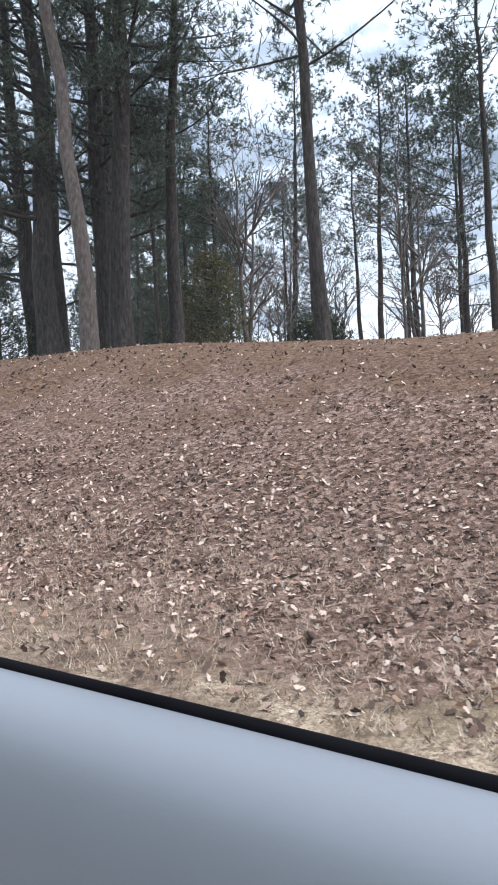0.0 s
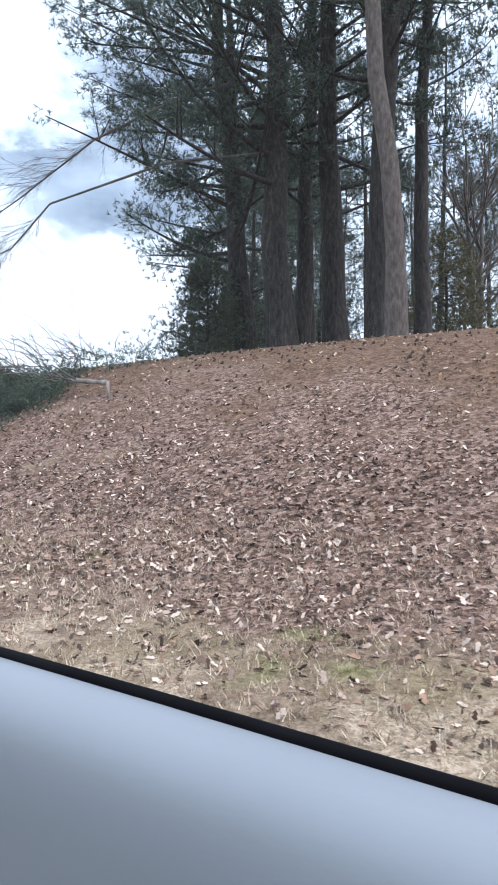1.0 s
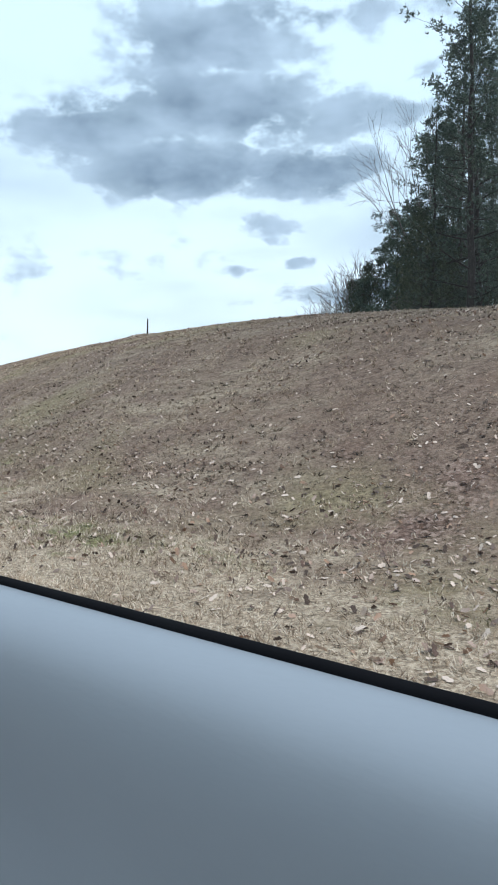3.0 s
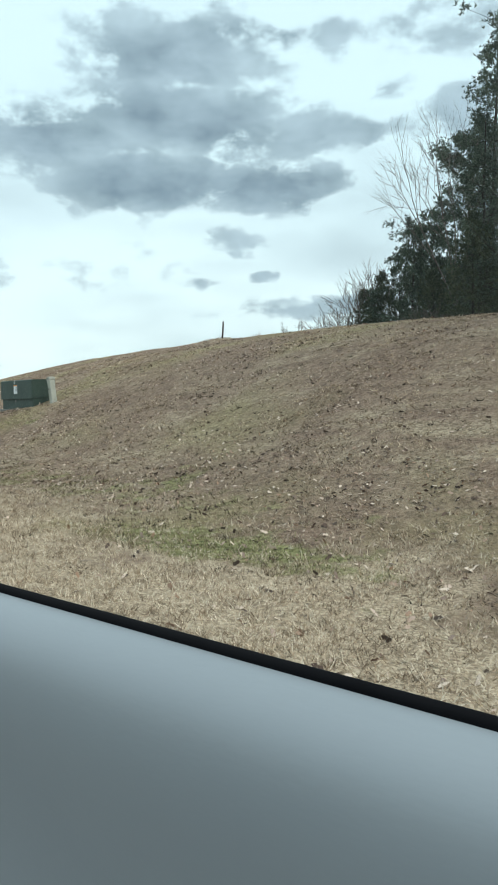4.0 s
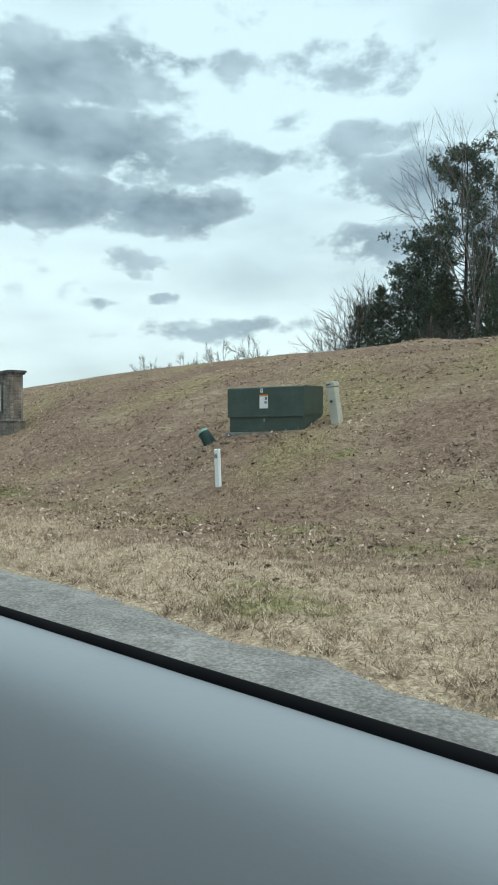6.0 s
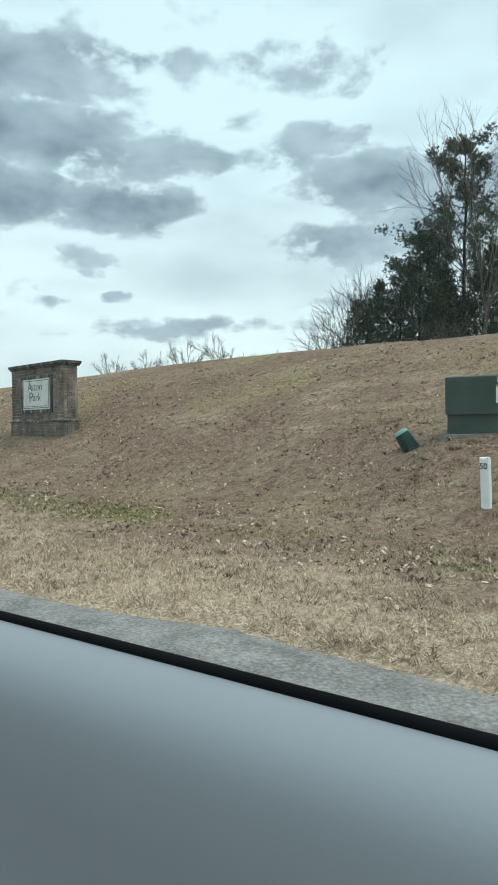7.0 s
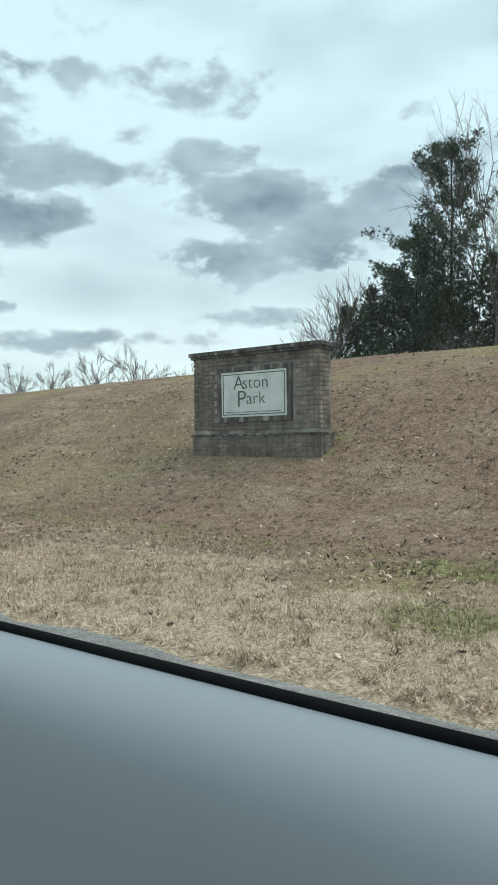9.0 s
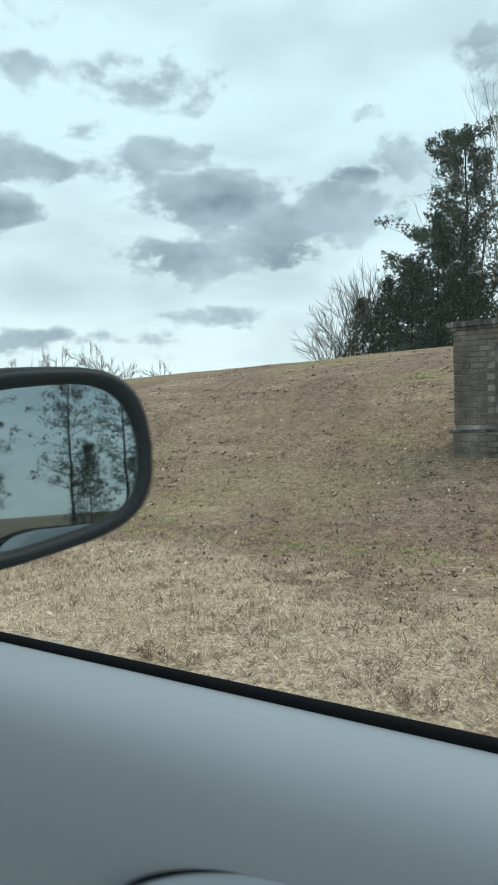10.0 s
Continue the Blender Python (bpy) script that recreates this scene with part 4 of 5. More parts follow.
for x, y, turn, size, ob in [(11.6, 53.5, 70, 0.85, line_small), (9.9, 53.4, 170, 0.62, line_small), (14.4, 52.6, 250, 1.08, line_small), (18.6, 57.0, 110, 0.62, line_pine), (15.0, 53.5, 20, 1.2, line_dense), (16.4, 60.5, 290, 0.6, line_pine), (18.6, 37.0, 200, 1.0, line_pine), (17.7, 29.6, 270, 0.95, line_pine),
                             (20.1, 26.4, 330, 0.85, mid), (21.5, 33.0, 140, 0.95, mid), (15.6, 31.0, 15, 0.6, line_pine), (13.4, 57.0, 90, 1.35, line_dense), (20.5, 48.0, 190, 0.95, line_pine),
                             (15.2, 29.4, 40, 0.85, line_dense), (16.2, 33.5, 220, 0.9, line_dense),
                             (16.5, 43.5, 310, 0.9, line_dense), (10.2, 54.0, 60, 1.1, line_dense), (8.6, 55.0, 160, 0.95, line_dense), (17.5, 50.0, 15, 1.3, line_dense), (19.5, 44.0, 100, 1.1, line_dense),
                             (15.5, 56.5, 330, 1.0, line_dense), (7.5, 55.5, 210, 0.5, line_dense), (19.5, 52.0, 75, 1.2, line_dense)]:
    again(ob, x, y, turn, size, LINE)
bare_big = tagged(stand(make_vase_tree(R(44), 22.5, 0.17, 6, 0.4, 0.009, label="tall bare tree rising behind the pines"), 22.0, 61.0), group=LINE)
bare_small = tagged(stand(make_vase_tree(R(45), 8.2, 0.06, 5, 0.6, 0.011, 2, "bare many-stemmed tree at the hill's edge", 3), 7.2, 54.4), group=LINE)
for x, y, turn, size, ob in [(15.3, 46.5, 210, 0.95, bare_big), (8.6, 55.8, 80, 1.35, bare_small), (10.2, 56.6, 200, 1.55, bare_small), (6.4, 55.2, 20, 0.85, bare_small), (13.6, 47.6, 160, 0.8, bare_small)]:
    again(ob, x, y, turn, size, LINE)
# distant bare trees beyond the hill
FAR = "distant bare trees"
far_tree = tagged(stand(make_vase_tree(R(46), 29, 0.34, 9, 1.15, 0.03, rise=0.03, fork=0.56, label="distant bare tree with a rounded crown beyond the hill"), -9.0, 206), group=FAR)
for i, (x, y, size) in enumerate([(9.4, 206, 0.82), (-19, 206, 0.96), (-1, 212, 0.84), (17, 212, 0.76), (-30, 204, 0.84), (-40, 202, 0.8)]):
    again(far_tree, x, y, 57 * i, size, FAR)
# trees over the road, seen in the mirror
ACROSS = "trees across the road"
for i, (x, y, size, ob) in enumerate([(38, -34, 0.9, full), (44, -30, 1.0, line_pine), (49, -36, 1.0, full), (33, -39, 0.8, line_pine), (57, -33, 1.0, mid), (28, -36, 0.8, full), (62, -27, 1.0, line_pine), (52, -26, 0.6, bare_big), (20, -38, 0.9, mid), (41, -27, 1.0, line_dense), (47, -25, 0.9, line_dense), (36, -30, 0.9, line_dense)]):
    again(ob, x, y, 83 * i, size, ACROSS)


# ---- fallen pine top and broken limb on the bank ----
def make_fallen_top():
    rng = R(51)
    np.random.seed(51)
    base = thing("fallen_pine_top", pose(21.2, -3.1, gz(21.2, -3.1)), "fallen pine top with green needles and pale broken stem", "fallen branch")
    o = np.array(base.matrix_basis.translation)
    wood, twigs, leaves = Soup(), Soup(), Soup()
    stem = np.array([(22.95, -4.0, 1.30), (22.87, -3.88, 1.60), (22.3, -3.6, 1.66), (21.5, -3.2, 1.70), (20.7, -2.9, 1.75), (19.9, -2.6, 1.6)]) - o
    wood.tube(stem, [0.024, 0.034, 0.036, 0.034, 0.024, 0.01], 7)
    child("broken_stem", wood.mesh("broken_stem", M_DEADWOOD, True), base, "pale barkless stem with a snapped end")
    pts, dirs = [], []
    for k in range(52):
        f = rng.uniform(2.0, 4.2)
        a = np.array([np.interp(f, range(6), stem[:, c]) for c in range(3)])
        d = np.array([-0.75, rng.normal(0.1, 0.7), rng.normal(0.12, 0.42)])
        d /= np.linalg.norm(d)
        ln = rng.uniform(0.5, 1.5)
        b = a + d * ln + (0, 0, -0.18 * ln)
        g = gz(b[0] + o[0], b[1] + o[1]) - o[2] + 0.05
        b[2] = max(b[2], g)
        twigs.tube([a, (a + b) / 2 + (0, 0, 0.12), b], [0.013, 0.009, 0.004], 4)
        for w in (0.4, 0.6, 0.8, 1.0):
            p = a + (b - a) * w + rng.normal(0, 0.08, 3)
            p[2] = max(p[2] - 0.15, gz(p[0] + o[0], p[1] + o[1]) - o[2] + 0.05)
            pts.append(p)
            dirs.append(d + (0, 0, -0.1))
    for x, y, n in ((20.85, -3.65, 46), (21.15, -3.75, 40), (20.8, -3.3, 26), (21.2, -3.2, 22), (21.4, -2.3, 22), (21.9, -1.9, 20), (22.4, -1.0, 18)):
        for _ in range(n):
            q = np.array([x + rng.normal(0, 0.33), y + rng.normal(0, 0.28)])
            pts.append(np.array([q[0] - o[0], q[1] - o[1], gz(*q) - o[2] + abs(rng.normal(0.12, 0.16))]))
            dirs.append(rng.normal(0, 0.5, 3) + (0, 0, 0.4))
    for k in range(40):  # arching bare twigs over the heap
        a = np.array([rng.uniform(20.0, 22.2), rng.uniform(-2.9, -1.6), 0]) - (o[0], o[1], 0)
        a[2] = gz(a[0] + o[0], a[1] + o[1]) - o[2] + 0.3
        d = np.array([rng.uniform(-1, -0.2), rng.normal(0, 0.4), rng.uniform(0.3, 0.9)])
        branch_out(twigs, rng, a, d / np.linalg.norm(d), rng.uniform(0.5, 0.9), 0.009, 1, 0.4, -0.3, 3, 2)
    needle_clumps(leaves, np.array(pts), np.array(dirs), rng, 72, 0.13, 0.009)
    tagged(child("twig_mass", twigs.mesh("twig_mass", M_TWIG), base, "grey arching twigs"), kind="stuff")
    child("needle_mass", leaves.mesh("needle_mass", M_NEEDLE), base, "dark green needles")


def make_fallen_limb():
    rng = R(52)
    base = thing("fallen_limb", pose(18.06, -4.27, gz(18.06, -4.27)), "dark broken limb lying on the leafy bank", "fallen branch")
    o = np.array(base.matrix_basis.translation)
    log, fork = Soup(), Soup()
    way = np.array([(18.06, -4.27, gz(18.06, -4.27) + 0.035), (18.32, -3.95, gz(18.32, -3.95) + 0.05), (18.68, -3.6, 0.83), (19.2, -3.4, 1.05), (19.61, -3.46, 1.18), (20.04, -3.62, 1.23), (20.5, -3.82, 1.22)]) - o
    log.tube(np.vstack([way[0] - (0.02, 0.03, 0), way]), [0.012, 0.026, 0.034, 0.04, 0.038, 0.034, 0.026, 0.012], 9)
    log.tube([way[2], way[2] + (0.06, -0.1, -0.22)], [0.02, 0.012], 5)
    child("bark_log", log.mesh("bark_log", M_LOG, True), base)
    for a, b, c, d in (((19.06, -2.65, 1.48), (19.02, -2.6, 1.64), (19.25, -2.7, 1.98), (19.2, -2.66, 2.28)), ((19.1, -2.65, 1.42), (19.38, -2.73, 1.80), (19.48, -2.78, 2.14), (19.64, -2.83, 2.42)),
                       ((19.2, -3.3, 1.08), (19.57, -2.8, 1.6), (19.92, -2.95, 1.94), (20.57, -3.19, 2.34)), ((19.3, -3.35, 1.1), (19.69, -2.85, 1.54), (20.09, -3.0, 1.92), (20.46, -3.16, 1.96)),
                       ((19.2, -3.3, 1.08), (19.05, -2.9, 1.3), (19.06, -2.65, 1.48), (19.0, -2.6, 1.55)), ((18.95, -3.35, 0.98), (18.75, -3.2, 1.08), (18.6, -3.1, 1.16), (18.5, -3.05, 1.2))):
        pts = np.array([a, b, c, d]) - o
        fork.tube(pts, [0.022, 0.019, 0.013, 0.005], 5)
        for k in range(2):
            i = rng.randint(1, 4)
            dd = pts[i] - pts[i - 1] + rng.normal(0, 0.2, 3)
            branch_out(fork, rng, pts[i], dd / np.linalg.norm(dd), 0.25, 0.005, 1, 0.4, 0.1, 3, 2)
    child("pale_fork", fork.mesh("pale_fork", M_DEADWOOD), base, "pale barkless forked branches")


make_fallen_top()
make_fallen_limb()


# ---- entrance sign ----
def text_mesh(body, size, mat, extrude=0.002, thin=0.0):
    cu = bpy.data.curves.new("lettering", "FONT")
    cu.body, cu.size, cu.extrude, cu.align_x = body, size, extrude, "CENTER"
    cu.offset = -thin
    ob = bpy.data.objects.new("lettering", cu)
    me = bpy.data.meshes.new_from_object(ob)
    bpy.data.objects.remove(ob)
    me.materials.clear()
    me.materials.append(mat)
    return me


UPRIGHT = Matrix.Rotation(math.pi / 2, 4, "X")


def make_sign():
    x0, x1, depth = -1.18, 1.1445, 0.36
    base = thing("brick_sign", pose(-4.73, 15.81, 1.18, 0, 0, -44), "weathered brick entrance sign with a white board", "sign")
    part("core", box(x0 + 0.012, x1 - 0.012, 0.012, depth - 0.012, -0.4, 1.56), M_MORTAR, base)
    part("plinth_core", box(x0 - 0.018, x1 + 0.018, -0.018, depth + 0.018, -0.4, 0.325), M_MORTAR, base)
    part("ledge", box(x0 - 0.045, x1 + 0.045, -0.045, depth + 0.045, 0.318, 0.352, 0.006), M_STAINED, base, "projecting sloped brick ledge")
    part("cap", box(x0 - 0.035, x1 + 0.035, -0.035, depth + 0.035, 1.55, 1.59, 0.006), M_STAINED, base, "projecting cap course")
    part("coping", box(x0 - 0.06, x1 + 0.06, -0.06, depth + 0.06, 1.59, 1.655, 0.008), M_STAINED, base, "dark stained coping")
    # board with its black line border, lettering and bars
    bx0, bx1, bz0, bz1 = -0.60, 0.60, 0.61, 1.30
    board = part("board", box(bx0, bx1, -0.028, 0.012, bz0, bz1, 0.004), M_PANEL, base, "white painted sign board")
    for n, (a, b, c, d) in {"top_line": (bx0 + 0.03, bx1 - 0.03, bz1 - 0.042, bz1 - 0.03), "bottom_line": (bx0 + 0.03, bx1 - 0.03, bz0 + 0.03, bz0 + 0.042),
                            "side_line": (bx0 + 0.03, bx0 + 0.042, bz0 + 0.042, bz1 - 0.042), "side_line.001": (bx1 - 0.042, bx1 - 0.03, bz0 + 0.042, bz1 - 0.042)}.items():
        part(n.split(".")[0], box(a, b, -0.0315, -0.0275, c, d), M_INK, board)
    for body, size, x, z in (("A", 0.31, -0.265, 1.03), ("ston", 0.275, 0.045, 1.04), ("P", 0.36, -0.215, 0.765), ("ark", 0.275, 0.05, 0.80)):
        child("lettering", text_mesh(body, size, M_INK, 0.002, 0.004), board, "black lettering", Matrix.Translation((x, -0.030, z)) @ UPRIGHT)
    for a, b in ((-0.52, -0.36), (-0.34, -0.22), (-0.19, 0.10), (0.13, 0.5)):
        part("small_print", box(a, b, -0.031, -0.0275, 0.675, 0.69), M_FAINT, board)
    # projecting brick frame round the board
    for a, b, c, d in ((bx0 - 0.085, bx1 + 0.085, bz0 - 0.075, bz0 - 0.003), (bx0 - 0.085, bx1 + 0.085, bz1 + 0.003, bz1 + 0.075), (bx0 - 0.085, bx0 - 0.003, bz0 - 0.003, bz1 + 0.003), (bx1 + 0.003, bx1 + 0.085, bz0 - 0.003, bz1 + 0.003)):
        part("frame_course", box(a, b, -0.03, 0.014, c, d, 0.004), M_STAINED, base)
    # bricks, course by course, on the front and the near end
    def brick_mesh(w):
        bm = box(0, w, 0, 0.09, 0, 0.057, 0.004)
        me = bpy.data.meshes.new("brick")
        bm.to_mesh(me)
        bm.free()
        me.materials.append(M_BRICK)
        return me
    whole, half = brick_mesh(0.193), brick_mesh(0.0915)
    rng = R(61)
    turn = Matrix.Rotation(math.pi / 2, 4, "Z")
    for c in range(23):
        z = 0.005 + c * 0.0677
        low = z < 0.30
        if not low and z < 0.345:
            continue
        out = 0.03 if low else 0.0
        for end in (False, True):
            lo, hi = (x0, x1) if not end else (-out + 0.095, depth)
            at = lo + (0.1015 if c % 2 else 0)
            if c % 2:
                spots = [(lo, half)]
            else:
                spots = []
            while at + 0.09 < hi:
                spots.append((at, whole if at + 0.195 <= hi + 0.002 else half))
                at += 0.203 if at + 0.195 <= hi else 0.1015
            for a, me in spots:
                w = 0.193 if me is whole else 0.0915
                if a + w > hi + 0.01:
                    continue
                if not end and a + w > bx0 - 0.08 and a < bx1 + 0.08 and z + 0.057 > bz0 - 0.07 and z < bz1 + 0.07:
                    continue
                jig = rng.uniform(-0.003, 0.004)
                m = Matrix.Translation((a, -out - jig, z)) if not end else Matrix.Translation((x1 + out + jig, a, z)) @ turn
                child("brick", me, base, "", m)
    return base


# ---- utility boxes and posts ----
def make_cabinet():
    ang = math.degrees(math.atan2(-0.46, 0.89))
    w, d, h = 1.28, 0.62, 0.66
    x, y = 2.38, 7.98
    base = thing("utility_cabinet", pose(x, y, 1.16, 0, 0, ang), "dark green steel transformer cabinet on a concrete pad", "utility cabinet")
    part("concrete_pad", box(-0.025, w + 0.025, -0.03, d + 0.05, -0.35, 0.04, 0.01), M_CONCRETE, base, "grey concrete pad")
    part("cabinet_body", box(0.012, w - 0.012, 0.045, d, 0.04, 0.50, 0.008), M_CABINET, base)
    bm = bmesh.new()  # hood: sloped top, hanging over the front
    prof = [(0.0, 0.27), (0.0, 0.685), (0.04, 0.70), (d + 0.015, 0.715), (d + 0.015, 0.30), (0.03, 0.27)]
    ends = [[bm.verts.new((xx, yy, zz)) for yy, zz in prof] for xx in (0, w)]
    n = len(prof)
    for i in range(n):
        bm.faces.new((ends[0][i], ends[0][(i + 1) % n], ends[1][(i + 1) % n], ends[1][i]))
    bm.faces.new(ends[0][::-1])
    bm.faces.new(ends[1])
    bmesh.ops.recalc_face_normals(bm, faces=bm.faces[:])
    bmesh.ops.bevel(bm, geom=bm.edges[:], offset=0.006, segments=2, affect="EDGES")
    hood = part("hood", bm, M_CABINET, base, "hinged green steel hood")
    part("hood_lip", box(0.005, w - 0.005, -0.008, 0.012, 0.262, 0.284, 0.003), M_CABINET, hood)
    lock = part("latch_plate", box(0.60, 0.68, -0.006, 0.02, 0.255, 0.30, 0.004), M_CABINET, base)
    part("padlock", box(0.625, 0.655, -0.02, 0.004, 0.19, 0.235, 0.006), M_CONCRETE, base, "small grey padlock")
    stick = part("sticker", box(0.56, 0.70, -0.004, 0.004, 0.385, 0.585), M_STICKER, hood, "white warning sticker with orange band")
    part("orange_band", box(0.56, 0.70, -0.0065, -0.0045, 0.56, 0.585), M_ORANGE, stick)
    part("pictogram", box(0.655, 0.685, -0.0065, -0.0045, 0.51, 0.548), M_INK, stick)
    part("pictogram", box(0.645, 0.685, -0.0065, -0.0045, 0.455, 0.49, 0), M_FAINT, stick)
    tag = part("number_tag", box(0.575, 0.615, -0.004, 0.004, 0.615, 0.675), M_STICKER, hood, "small white number tag")
    child("number", text_mesh("3", 0.066, M_INK), tag, "", Matrix.Translation((0.595, -0.0055, 0.622)) @ UPRIGHT)
    return base


def make_post():
    x, y = 2.4, 6.62
    base = thing("marker_post", pose(x, y, gz(x, y), 1.5, -1, -50), "white plastic marker post with a worn top", "marker post")
    bm = bmesh.new()
    prof = [(-0.055, 0), (-0.055, -0.012), (-0.045, -0.03), (0.0, -0.04), (0.045, -0.03), (0.055, -0.012), (0.055, 0), (0.04, 0.012), (-0.04, 0.012)]
    rows = [[bm.verts.new((a, b, z + (0.008 * ((i * 5) % 3) if z > 0.4 else 0))) for i, (a, b) in enumerate(prof)] for z in (-0.3, 0.0, 0.25, 0.46)]
    for r0, r1 in zip(rows, rows[1:]):
        for i in range(len(prof)):
            j = (i + 1) % len(prof)
            bm.faces.new((r0[i], r0[j], r1[j], r1[i]))
    bm.faces.new(rows[-1])
    part("shaft", bm, M_WHITE, base)
    child("number", text_mesh("50", 0.085, M_INK), base, "black number", Matrix.Translation((0.0, -0.043, 0.36)) @ UPRIGHT)
    return base


def make_pedestal():
    x, y = 3.99, 7.50
    base = thing("cable_pedestal", pose(x, y, gz(x, y), 2, -8, -35), "leaning beige plastic cable pedestal", "pedestal")
    part("shaft", box(-0.066, 0.066, -0.065, 0.065, -0.2, 0.50, 0.016), M_BEIGE, base)
    part("cap", box(-0.077, 0.077, -0.075, 0.075, 0.50, 0.575, 0.018), M_BEIGE, base)
    part("handhold", box(-0.05, 0.02, -0.0785, -0.073, 0.53, 0.55), M_INK, base, "dark slot in the cap")
    bm = bmesh.new()
    bmesh.ops.create_cone(bm, cap_ends=True, segments=14, radius1=0.02, radius2=0.017, depth=0.02)
    part("lock", bm, M_INK, base, "", Matrix.Translation((-0.01, -0.069, 0.30)) @ UPRIGHT)


def make_dome():
    x, y = 2.08, 8.35
    base = thing("tilted_dome", pose(x, y, gz(x, y) - 0.01, 8, -32, -30) @ Matrix.Diagonal((0.84, 0.84, 0.9, 1)), "dark green plastic dome pedestal tilted in the turf", "pedestal")
    bm = bmesh.new()
    rows = []
    for r, z in ((0.12, -0.1), (0.12, 0.0), (0.125, 0.02), (0.112, 0.2), (0.108, 0.25)):
        rows.append([bm.verts.new((r * math.cos(a * 0.3927), r * math.sin(a * 0.3927), z)) for a in range(16)])
    for r0, r1 in zip(rows, rows[1:]):
        for i in range(16):
            bm.faces.new((r0[i], r0[(i + 1) % 16], r1[(i + 1) % 16], r1[i]))
    part("shell", bm, M_DOME, base, smooth=True)
    bm = bmesh.new()
    rows = []
    for r, z in ((0.108, 0.25), (0.103, 0.272), (0.085, 0.292), (0.05, 0.303), (0.01, 0.306)):
        rows.append([bm.verts.new((r * math.cos(a * 0.3927), r * math.sin(a * 0.3927), z)) for a in range(16)])
    for r0, r1 in zip(rows, rows[1:]):
        for i in range(16):
            bm.faces.new((r0[i], r0[(i + 1) % 16], r1[(i + 1) % 16], r1[i]))
    bm.faces.new(rows[-1])
    part("bleached_top", bm, M_DOME_TOP, base, "sun-bleached top", smooth=True)


def make_stake(x, y, h, lean, name, label):
    base = thing(name, pose(x, y, gz(x, y), lean, lean * 0.6, 20), label, "stake")
    s = Soup()
    s.tube([(0, 0, -0.3), (0.004, 0.002, h * 0.5), (-0.003, 0, h)], [0.028, 0.026, 0.022], 7)
    child("stick", s.mesh("stick", M_LOG, True), base)


make_cabinet()
make_post()
make_pedestal()
make_dome()
make_stake(6.4, 13.6, 0.5, 6, "wooden_stake", "thin dark wooden stake on the brow")
make_stake(-3.3, 36.2, 0.75, 3, "fence_stake", "short dark fence stake on the ridge")


# ---- the door mirror and pull, where the drive ends ----
def make_mirror():
    s_end = DRIVE_END
    o, n = place(s_end, 0.0), np.array([np.interp(s_end, ROAD_S, ROAD_N[:, i]) for i in (0, 1)])
    fwd = np.array([-n[1], n[0]])
    m = Matrix(((n[0], -fwd[0], 0, o[0]), (n[1], -fwd[1], 0, o[1]), (0, 0, 1, float(drive_height(s_end))), (0, 0, 0, 1)))
    m = m @ Matrix.Translation((0.405, -0.475, 0)) @ Matrix.Rotation(radians(15), 4, "Z") @ Matrix.Translation((-0.405, 0.475, 0))
    base = thing("door_mirror", m, "black car door mirror with a rounded shell", "mirror")
    # local: x out from the car, y back to the driver, z up from the eye
    cx, cz, hx, hz, y0 = 0.402, -0.0115, 0.103, 0.081, -0.475

    def outline(k, grow=0.0):
        pts = []
        for i in range(48):
            a = 2 * math.pi * i / 48
            c, sn = math.cos(a), math.sin(a)
            e = 0.55
            px, pz = math.copysign(abs(c) ** e, c), math.copysign(abs(sn) ** e, sn)
            taper = 1 - (0.10 if pz < 0 else 0.05) * px
            if px > 0:
                px *= 1 - 0.16 * max(0.0, pz + 0.15) ** 1.6
            pts.append((cx + (hx + grow) * k * px, cz + (hz + grow) * k * pz * taper + 0.012 * px))
        return pts
    bm = bmesh.new()
    rings = []
    for k, y in ((0.79, y0 - 0.002), (0.81, y0 + 0.010), (0.89, y0 + 0.017), (0.97, y0 + 0.011), (1.0, y0 - 0.006), (1.0, y0 - 0.03), (0.93, y0 - 0.07), (0.75, y0 - 0.105), (0.4, y0 - 0.125), (0.05, y0 - 0.13)):
        rings.append([bm.verts.new((a, y, b)) for a, b in outline(k)])
    for r0, r1 in zip(rings, rings[1:]):
        for i in range(48):
            bm.faces.new((r0[i], r0[(i + 1) % 48], r1[(i + 1) % 48], r1[i]))
    bmesh.ops.recalc_face_normals(bm, faces=bm.faces[:])
    part("shell", bm, M_HOUSING, base, "glossy black rounded shell", smooth=True)
    bm = bmesh.new()
    face = bm.faces.new([bm.verts.new((a, y0 + 0.004 + 0.07 * (a - cx) - 0.05 * (b - cz), b)) for a, b in outline(0.812)])
    bmesh.ops.recalc_face_normals(bm, faces=[face])
    if face.normal.y < 0:
        face.normal_flip()
    part("mirror_glass", bm, M_MIRROR, base, "grey-blue reflecting mirror glass")
    part("stalk", box(0.24, 0.325, y0 - 0.075, y0 - 0.02, cz - hz - 0.03, cz - hz + 0.03, 0.012), M_HOUSING, base)


